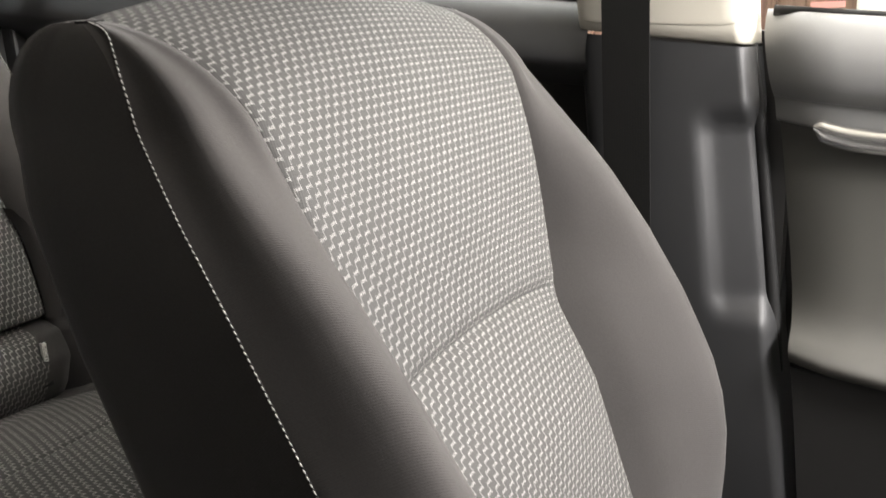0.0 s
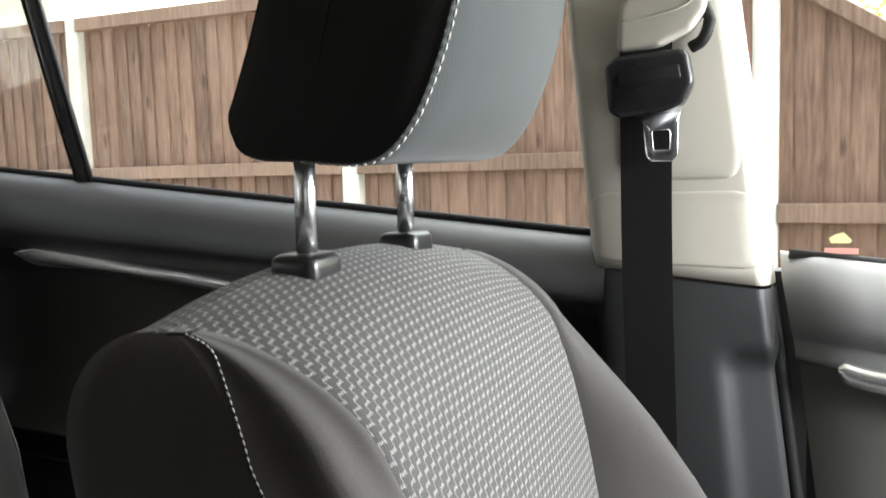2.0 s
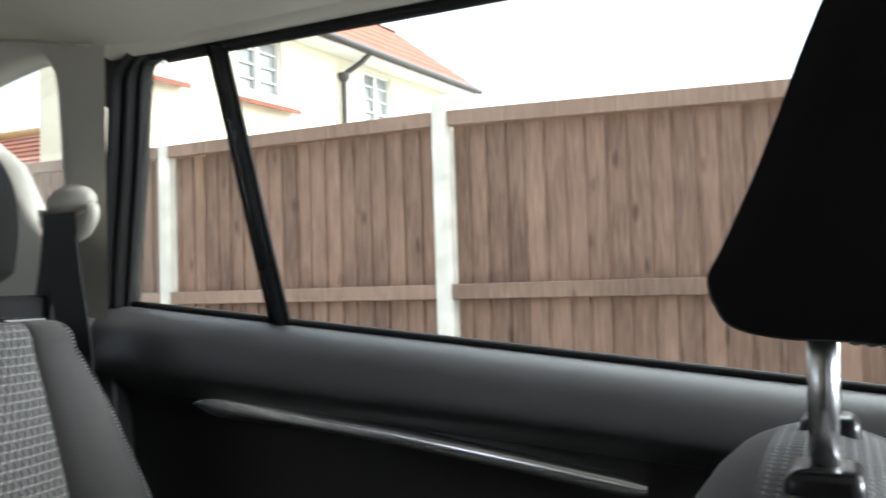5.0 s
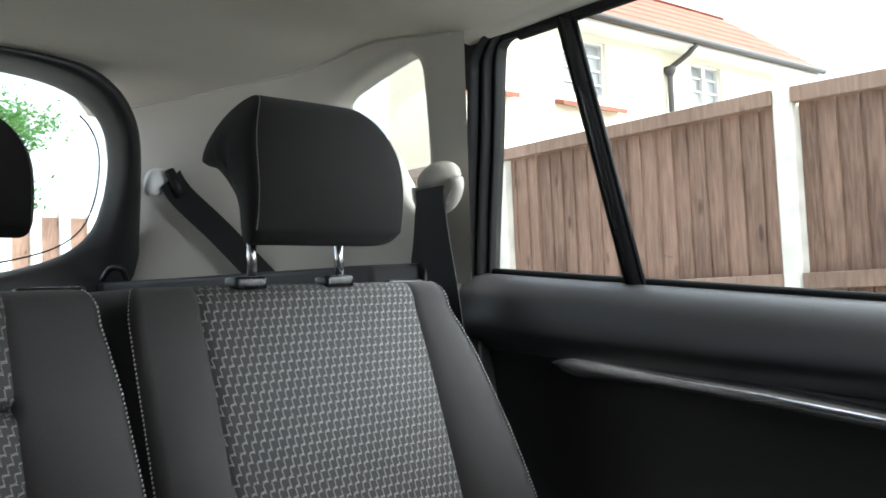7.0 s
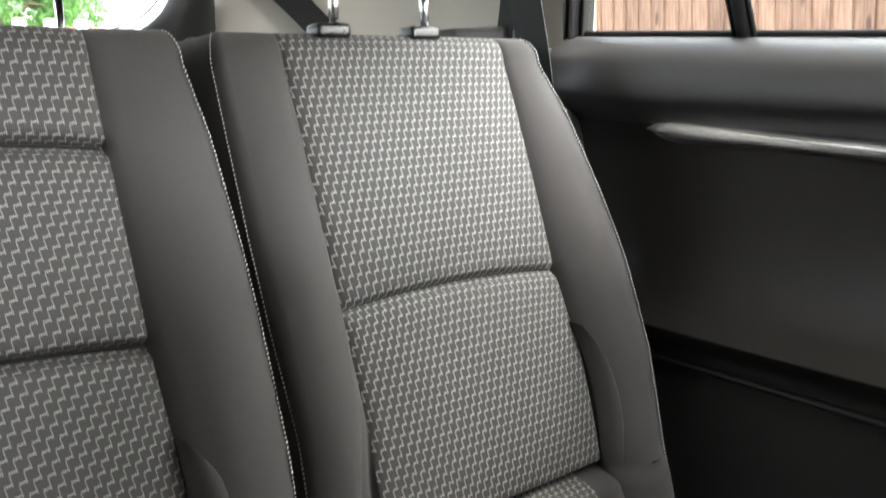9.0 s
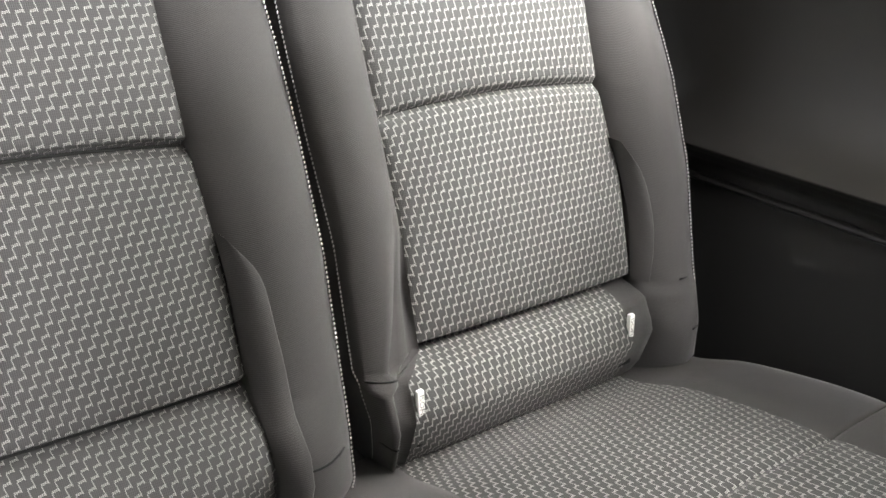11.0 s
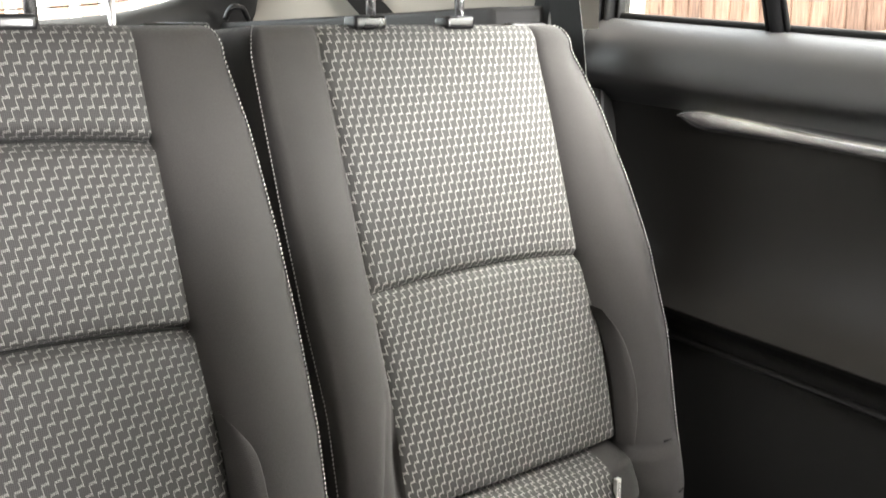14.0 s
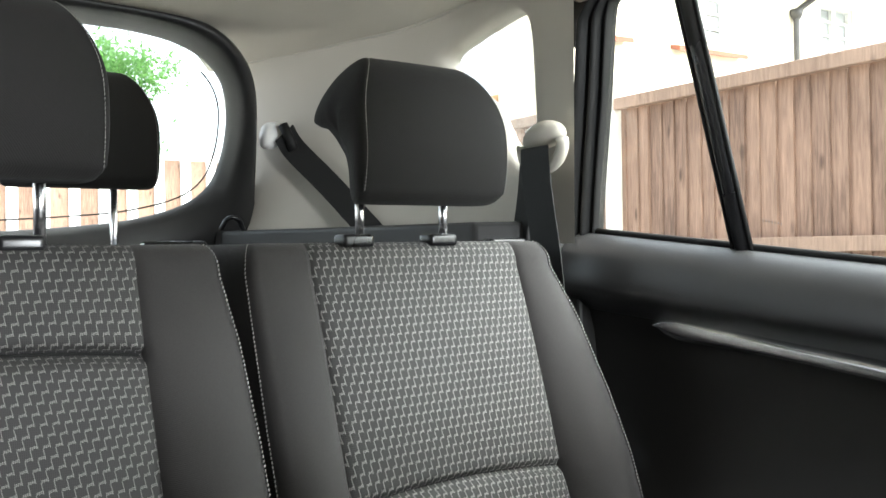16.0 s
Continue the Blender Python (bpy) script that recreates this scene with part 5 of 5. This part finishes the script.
# hooks for child seats: small white tags on the lower roll
for x, z in ((0.2165, 0.434), (0.518, 0.435)):
    face = A1[gz.index(0.43)]
    y = float(np.interp(x, face[:, 0], face[:, 1])) + 0.001
    tag = solid("anchor_tag", box_bm((x - 0.004, y - 0.003, z - 0.021), (x + 0.004, y + 0.003, z + 0.018), 0.001), WHITE, rear_one, "small white child-seat anchor tag")
    letters = bpy.data.curves.new("tag_print", "FONT")
    letters.body, letters.size, letters.align_x, letters.align_y = "ISOFIX", 0.0108, "CENTER", "CENTER"
    letters.materials.append(INK)
    word = new("tag_print", letters)
    word.parent = tag
    word.matrix_local = Matrix.Translation(Vector((x, y - 0.0034, z - 0.0015)) - BASE[tag.name]) @ Matrix(((0, 0.75, 0, 0), (0, 0, -1, 0), (-1, 0, 0, 0), (0, 0, 0, 1)))
    tagged(word, "dark letters on the tag")
    solid("anchor_slot", box_bm((x - 0.002 if x < 0.4 else x - 0.030, y + 0.006, z - 0.056), (x + 0.036 if x < 0.4 else x + 0.012, y + 0.040, z - 0.042), 0.003), RUBBER, rear_one, "black plastic anchor slot")
# release levers on the seat tops
for ob, x0, x1 in ((rear_one, 0.535, 0.600), (rear_two, 0.060, 0.130)):
    solid("release_lever", box_bm((x0, 1.112, 0.992), (x1, 1.135, 1.008), 0.006, 3), BLACK, ob, "glossy seat release lever", True)

# cushions
bench = thing("rear_cushion", (0.0, 0.6, 0.08), "rear bench cushion in grey fabric with dark cloth ends", "seat cushion", "rear seats")
cpro = catmull([(0.360, 0.16), (0.345, 0.28), (0.365, 0.395), (0.42, 0.432), (0.55, 0.424), (0.615, 0.416), (0.622, 0.405), (0.630, 0.413), (0.70, 0.405), (0.80, 0.384), (0.87, 0.358), (0.92, 0.346), (0.95, 0.34)], 5)
cd = np.r_[0, np.cumsum(np.linalg.norm(np.diff(cpro, axis=0), axis=1))]


def cushion(x0, x1, mat, name, weave, crown=0.008, drop=(0, 0)):
    fs = np.linspace(0, 1, 15)
    rows, uv = [], []
    for (y, z), d in zip(cpro, cd):
        lift = 1 if y > 0.36 else 0.3
        row = []
        for f in fs:
            zz = z + lift * crown * (1 - (2 * f - 1) ** 4) - lift * (drop[0] * max(0, 1 - f / 0.4) ** 2 + drop[1] * max(0, 1 - (1 - f) / 0.4) ** 2)
            row.append((x0 + f * (x1 - x0), y, zz))
        rows.append(row)
        uv.append([(x0 + f * (x1 - x0), d) for f in fs])
    return sheet(name, rows, mat, bench, "grey fabric with pale stepped threads" if weave else "smooth dark grey cloth", uv=uv if weave else None, flip=True)


cushion(0.20, 0.535, WEAVE, "cushion_insert", True)
cushion(0.535, 0.685, CLOTH, "cushion_end", False, 0.004, (0, 0.05))
cushion(0.12, 0.20, CLOTH, "cushion_strip", False, 0.006)
cushion(-0.28, 0.12, WEAVE, "cushion_insert", True)
cushion(-0.66, -0.28, CLOTH, "cushion_end", False, 0.02, (0.05, 0))
solid("cushion_base", box_bm((-0.66, 0.37, 0.08), (0.68, 0.90, 0.33), 0.01), DARK, bench, "charcoal bench base")

# a headrest in the boot, seen past the wide seat
third = thing("third_row_seat", (0.08, 1.55, 0.08), "folded-up third-row seat in dark cloth with its headrest", "car seat", "rear seats")
third_profile = [(y + 0.44, z) for y, z in rear_profile]
headrest(third, 0.072, third_profile, 0.106, (0, 6), dz=0.042, posts=0.052, post_y=1.505, post_z=(0.93, 1.12), face_mat=CLOTH_HEAD, side_mat=CLOTH_HEAD, taper=rear_taper, bulge=0.006, post_r=0.0058)
solid("backrest", box_bm((-0.14, 1.46, 0.10), (0.36, 1.58, 0.945), 0.03, 4), CLOTH, third, "dark cloth backrest", True)


# ---- outside: ground, fence, house, garage, tree ----
GZ = -0.34
g = bmesh.new()
# hidden behind the fence; made pale to bounce daylight up into the car
bmesh.ops.create_grid(g, x_segments=40, y_segments=40, size=400)
for v in g.verts:
    v.co.z = GZ
tagged(solid("ground", g, BOUNCE_GROUND, at=(0, 0, GZ)), "unseen pale ground that runs to the horizon and bounces daylight up", "ground", "", "structure")

FD = Vector((0.0865, 0.9963, 0.0)).normalized()
FN = Vector((-FD.y, FD.x, 0.0))
F0 = Vector((3.3602, 0.0432, 0.0))
fence = thing("fence", (3.5, 2.0, GZ), "weathered brown timber fence between pale concrete posts", "fence")


def fence_bm(s0, s1, d0, d1, z0, z1, ztop2=None, bevel=0.0):
    """A bar of the fence: from s0 to s1 along it, d0 to d1 across it (towards the car), z0 to z1 in height."""
    bm = bmesh.new()
    vs = []
    for s, zt in ((s0, z1), (s1, z1 if ztop2 is None else ztop2[1])):
        zb = z0 if ztop2 is None or s == s0 else ztop2[0]
        for d, z in ((d0, zb), (d1, zb), (d1, zt), (d0, zt)):
            p = F0 + FD * s + FN * d
            vs.append(bm.verts.new((p.x, p.y, z)))
    for f in ((0, 1, 2, 3), (7, 6, 5, 4), (0, 4, 5, 1), (1, 5, 6, 2), (2, 6, 7, 3), (3, 7, 4, 0)):
        bm.faces.new([vs[i] for i in f])
    if bevel:
        bmesh.ops.bevel(bm, geom=list(bm.edges), offset=bevel, segments=1, affect="EDGES")
    return bm


BAY = 1.93
TOPZ = 1.80
for k in range(-1, 7):
    s = k * BAY
    top = 1.935 + 0.02 * (s - BAY) if k >= 1 else 1.86 if k == 0 else 0.80
    solid("concrete_post", fence_bm(s - 0.095, s, -0.05, 0.050, GZ, top, bevel=0.012), CONCRETE, fence, "pale concrete fence post")


def cap_z(s):
    """Height of the boards' top: level, but raked down in the bay towards the road."""
    if s > BAY:
        return TOPZ + 0.02 * (s - BAY)
    return TOPZ - 0.05 * (BAY - s) if s > 0 else max(0.80, TOPZ - 0.05 * BAY + 0.68 * s)


for k in range(-3, 6):
    a, b = k * BAY, (k + 1) * BAY - 0.095
    zt = cap_z(a) if k >= 0 else None
    if k >= 0:
        solid("capping_rail", fence_bm(a, b, 0.0, 0.055, cap_z(a + 0.001) - 0.012, cap_z(a + 0.001) + 0.06, (cap_z(b) - 0.012, cap_z(b) + 0.06), bevel=0.004), RAIL, fence, "sawn capping rail")
        for zz in (1.022, 0.20):
            solid("rail", fence_bm(a, b, 0.0, 0.05, zz - 0.072, zz, bevel=0.004), RAIL, fence, "sawn arris rail")
    elif k == -1:
        foot = (0.80 - TOPZ + 0.05 * BAY) / 0.68
        solid("capping_rail", fence_bm(foot, b, 0.0, 0.055, cap_z(foot) - 0.012, cap_z(foot) + 0.06, (cap_z(b) - 0.012, cap_z(b) + 0.06), bevel=0.004), RAIL, fence, "sloping sawn capping rail")
        solid("capping_rail", fence_bm(a, foot, 0.0, 0.055, 0.79, 0.855, bevel=0.004), RAIL, fence, "sawn capping rail")
        for zz in (0.795, 0.10):
            solid("rail", fence_bm(a, b, 0.0, 0.05, zz - 0.075, zz, bevel=0.004), RAIL, fence, "sawn arris rail")
    else:
        solid("capping_rail", fence_bm(a, b, 0.0, 0.055, 0.80, 0.86, bevel=0.004), RAIL, fence, "sawn capping rail")

# ---- house ----
HP = Vector((10.73, 7.04, 0.0))  # foot of the downpipe
HD = Vector((-0.9962, 0.0872, 0.0))
HN = Vector((-0.0872, -0.9962, 0.0))


def hp(s, d, z):
    """A point of the house: s along its front from the downpipe, d out of the wall, z in height."""
    p = HP + HD * s + HN * d
    return (p.x, p.y, z)


def house_box(s0, s1, d0, d1, z0, z1):
    bm = bmesh.new()
    vs = [bm.verts.new(hp(s, d, z)) for s in (s0, s1) for d, z in ((d0, z0), (d1, z0), (d1, z1), (d0, z1))]
    for f in ((0, 1, 2, 3), (7, 6, 5, 4), (0, 4, 5, 1), (1, 5, 6, 2), (2, 6, 7, 3), (3, 7, 4, 0)):
        bm.faces.new([vs[i] for i in f])
    return bm


house = thing("house", (HP.x, HP.y, GZ), "cream rendered house with a red tiled hipped roof and white windows", "house")
H0, H1, EAVE = -3.45, 3.95, 4.56
openings = [(3.32, 3.80, 3.68, 4.45, 1), (1.33, 2.20, 3.66, 4.45, 2), (-1.40, -0.62, 3.62, 4.46, 2), (-3.12, -2.88, 3.70, 4.36, 1)]
cols = sorted({H0, H1} | {v for o in openings for v in o[:2]})
for a, b in zip(cols[:-1], cols[1:]):
    o = [q for q in openings if abs(q[0] - a) < 1e-6]
    spans = [(GZ, EAVE)] if not o else [(GZ, o[0][2]), (o[0][3], EAVE)]
    for z0, z1 in spans:
        solid("wall", house_box(a, b, -0.25, 0.0, z0, z1), RENDER, house, "cream rendered wall")
solid("wall", house_box(H1 - 0.25, H1, -1.35, -0.25, GZ, EAVE), RENDER, house, "cream rendered wall")
solid("wall", house_box(H0, H1, -1.6, -1.35, GZ, EAVE), RENDER, house, "cream rendered wall")
solid("wall", house_box(H0, H0 + 0.25, -1.35, -0.25, GZ, EAVE), RENDER, house, "cream rendered wall")
for s0, s1, z0, z1, nx in openings:
    win = solid("window", house_box(s0, s1, -0.16, -0.12, z0, z1), PANE, house, "white-framed window, its glass coloured pale for the reflected sky")
    w = 0.035
    for q in ((s0, s1, z0, z0 + w), (s0, s1, z1 - w, z1), (s0, s0 + w, z0 + w, z1 - w), (s1 - w, s1, z0 + w, z1 - w)):
        solid("frame_bar", house_box(q[0], q[1], -0.119, -0.05, q[2], q[3]), WHITE, win, "white window frame bar")
    for k in range(1, nx):
        m = s0 + (s1 - s0) * k / nx
        solid("frame_bar", house_box(m - w, m + w, -0.119, -0.055, z0 + w, z1 - w), WHITE, win, "white window frame bar")
    for k in (1, 2, 3):
        m = z0 + (z1 - z0) * k / 4
        solid("glazing_bar", house_box(s0 + w, s1 - w, -0.119, -0.08, m - 0.012, m + 0.012), WHITE, win, "thin white glazing bar")
for s0, s1 in ((1.12, 2.38), (3.15, 3.93)):
    solid("tiled_sill", slab_bm([(s0, 3.44), (s1, 3.44), (s1, 3.50), (s0, 3.50)], 1, -0.02, 0.16), TILE, house, "red tiled window sill")
    sill = bpy.data.objects[[o.name for o in house.children if o.name.startswith("tiled_sill")][-1]]
    for v in sill.data.vertices:
        q = v.co + BASE[house.name]
        v.co = Vector(hp(q.x, q.y, q.z + (0.05 if q.y < 0.0 else 0.0))) - BASE[house.name]
rod("downpipe", [hp(0, 0.07, GZ), hp(0, 0.07, 4.18), hp(-0.03, 0.10, 4.28), hp(-0.16, 0.30, 4.44), hp(-0.20, 0.42, 4.56)], 0.042, PIPE, house, "dark grey downpipe", sides=10)
rod("hopper", [hp(0, 0.07, 4.14), hp(0, 0.07, 4.20), hp(0, 0.07, 4.27)], [0.05, 0.085, 0.09], PIPE, house, "dark grey pipe collar", sides=10)
solid("soffit", house_box(-3.70, H1 + 0.1, 0.003, 0.40, EAVE - 0.03, EAVE), WHITE, house, "white soffit board")
rod("gutter", [hp(-3.75, 0.46, 4.60), hp(H1 + 0.15, 0.46, 4.60)], 0.05, PIPE, house, "dark grey gutter", sides=10)
# hipped roof: courses of clay tiles, each shorter than the one below
solid("roof", house_box(-3.66, H1 + 0.15, -1.75, 0.40, 4.565, 4.60), TILE, house, "red clay tiled roof")
V, Fc = [], []
for k in range(6):
    d0, z0, a, e = 0.48 - 0.19 * k, 4.615 + 0.17 * k, -3.72 + 0.19 * k, H1 + 0.2
    b0 = -1.32 - d0
    o = len(V)
    V += [hp(a, d0, z0 + 0.02), hp(e, d0, z0 + 0.02), hp(e, d0 - 0.22, z0 + 0.20), hp(a + 0.22, d0 - 0.22, z0 + 0.20), hp(a, d0, z0 - 0.02), hp(e, d0, z0 - 0.02),
          hp(a, b0, z0 + 0.02), hp(e, b0, z0 + 0.02), hp(e, b0 + 0.22, z0 + 0.20), hp(a + 0.22, b0 + 0.22, z0 + 0.20), hp(a, b0, z0 - 0.02)]
    Fc += [(o, o + 1, o + 2, o + 3), (o + 4, o + 5, o + 1, o), (o, o + 3, o + 9, o + 6), (o + 4, o, o + 6, o + 10), (o + 6, o + 9, o + 8, o + 7), (o + 1, o + 7, o + 8, o + 2)]
tagged(mesh("roof_tiles", V, Fc, TILE, house, "courses of red clay tiles", smooth=False), kind="stuff")

# ---- garage with a red roof, beyond the fence ----
garage = thing("garage", (14.0, 19.0, GZ), "garage with a red clay tile roof behind the fence", "garage")
solid("wall", box_bm((14.0, 15.4, GZ), (19.0, 23.5, 3.75)), RENDER, garage, "cream rendered wall")
V, Fc = [], []
for r in range(9):
    x0, z0 = 13.0 + 0.30 * r, 3.70 + 0.19 * r
    o = len(V)
    V += [(x0, 15.0, z0 + 0.05), (x0, 24.0, z0 + 0.05), (x0 + 0.36, 24.0, z0 + 0.22), (x0 + 0.36, 15.0, z0 + 0.22), (x0, 15.0, z0 - 0.03), (x0, 24.0, z0 - 0.03)]
    Fc += [(o, o + 1, o + 2, o + 3), (o + 4, o + 5, o + 1, o)]
tagged(mesh("roof_tiles", V, Fc, TILE, garage, "courses of red clay tiles", smooth=False), kind="stuff")
rod("ridge", [(15.75, 15.0, 5.45), (15.75, 24.0, 5.45)], 0.16, OCHRE, garage, "ochre ridge tiles", sides=8)

# ---- boundary behind the car ----
back_fence = thing("boundary_wall", (0.0, 14.0, GZ), "brown timber boundary panels between slim white posts", "boundary wall")
for k in range(-3, 17):
    x = k * 0.43
    solid("post", box_bm((x - 0.08, 13.9, GZ), (x + 0.08, 14.1, 2.60), 0.02), WHITE, back_fence, "white post")
    solid("panel", box_bm((x + 0.08, 13.96, GZ), (x + 0.35, 14.04, 2.50), 0.01), BOARD, back_fence, "brown timber panel")


# ---- trees ----
def tree(name, base, height, crown_r, n, seed, label, leaf, crown_label):
    rnd = random.Random(seed)
    ob = thing(name, base, label, "tree")
    bx, by, bz = base
    trunk = [(bx, by, bz), (bx + 0.1, by + 0.05, bz + height * 0.3), (bx - 0.05, by + 0.1, bz + height * 0.6), (bx + 0.1, by, bz + height * 0.92)]
    rod("trunk", catmull(trunk, 4), [0.16 - 0.011 * i for i in range(13)], BARK, ob, "brown tapered trunk", sides=9)
    tips = []
    for k in range(16):
        a, z = rnd.uniform(0, 6.28), bz + height * rnd.uniform(0.35, 0.85)
        rr = crown_r * rnd.uniform(0.55, 0.95)
        tip = Vector((bx + rr * math.cos(a), by + rr * math.sin(a), z + height * rnd.uniform(0.05, 0.2)))
        rod("limb", [(bx, by, z), ((bx + tip.x) / 2, (by + tip.y) / 2, z + 0.12 * height), tip], [0.06, 0.035, 0.012], BARK, ob, "", sides=6)
        tips.append(tip)
    V, Fc = [], []
    clumps = [t + Vector((rnd.gauss(0, 0.35), rnd.gauss(0, 0.35), rnd.gauss(0, 0.3))) for t in tips for _ in range(7)]
    for _ in range(n):
        c = rnd.choice(clumps)
        p = c + Vector((rnd.gauss(0, 0.17), rnd.gauss(0, 0.17), rnd.gauss(0, 0.15)))
        u = Vector((rnd.gauss(0, 1), rnd.gauss(0, 1), rnd.gauss(0, 1))).normalized()
        w = u.cross(Vector((rnd.gauss(0, 1), rnd.gauss(0, 1), rnd.gauss(0, 1)))).normalized()
        s = rnd.uniform(0.03, 0.07)
        o = len(V)
        V += [p - u * s, p + w * s * 0.45 + u * s * 0.1, p + u * s, p - w * s * 0.45 + u * s * 0.1]
        Fc += [(o, o + 1, o + 2, o + 3)]
    tagged(mesh("crown", V, Fc, leaf, ob, crown_label, smooth=False), kind="stuff")
    return ob


tree("tree", (10.0, -2.7, GZ), 3.2, 1.5, 34000, 5, "yellow-green garden tree beyond the fence", LEAF, "loose crown of yellow-green leaves")
tree("tree", (10.8, -5.0, GZ), 3.7, 1.7, 34000, 8, "yellow-green garden tree beyond the fence", LEAF, "loose crown of yellow-green leaves")
tree("tree", (2.75, 17.0, GZ), 5.0, 1.35, 26000, 11, "green garden tree behind the car", LEAF_GREEN, "dense crown of green leaves")
rod_pole = thing("pole", (6.2, -1.2, GZ), "thin leaning grey pole beyond the fence", "pole")
rod("shaft", [(6.0, -1.18, GZ), (6.0, -1.319, 1.467), (6.0, -1.399, 1.692), (6.0, -1.56, 2.30), (6.0, -1.75, 3.0)], 0.022, STEEL, rod_pole, "thin grey metal shaft", sides=8)

# ---- fence boards, one by one ----
rnd = random.Random(3)
for k in range(-3, 6):
    s = k * BAY + 0.003
    end = (k + 1) * BAY - 0.098
    while s < end - 0.02:
        w = min(rnd.uniform(0.088, 0.108), end - s)
        d = rnd.uniform(-0.003, 0.003)
        za, zb = cap_z(s) - 0.005, cap_z(s + w) - 0.005
        bm = bmesh.new()
        vs = []
        for ss, zt, th in ((s, za, 0.020), (s + w + 0.004, zb, 0.007)):
            for dd, z in ((-0.002 + d, GZ + 0.05), (-0.002 + d - th, GZ + 0.05), (-0.002 + d - th, zt), (-0.002 + d, zt)):
                p = F0 + FD * ss + FN * (dd - (0.014 if ss > s + 0.01 else 0.0))
                vs.append(bm.verts.new((p.x, p.y, z)))
        for f in ((0, 1, 2, 3), (7, 6, 5, 4), (0, 4, 5, 1), (1, 5, 6, 2), (2, 6, 7, 3), (3, 7, 4, 0)):
            bm.faces.new([vs[i] for i in f])
        solid("board", bm, BOARD, fence)
        s += w
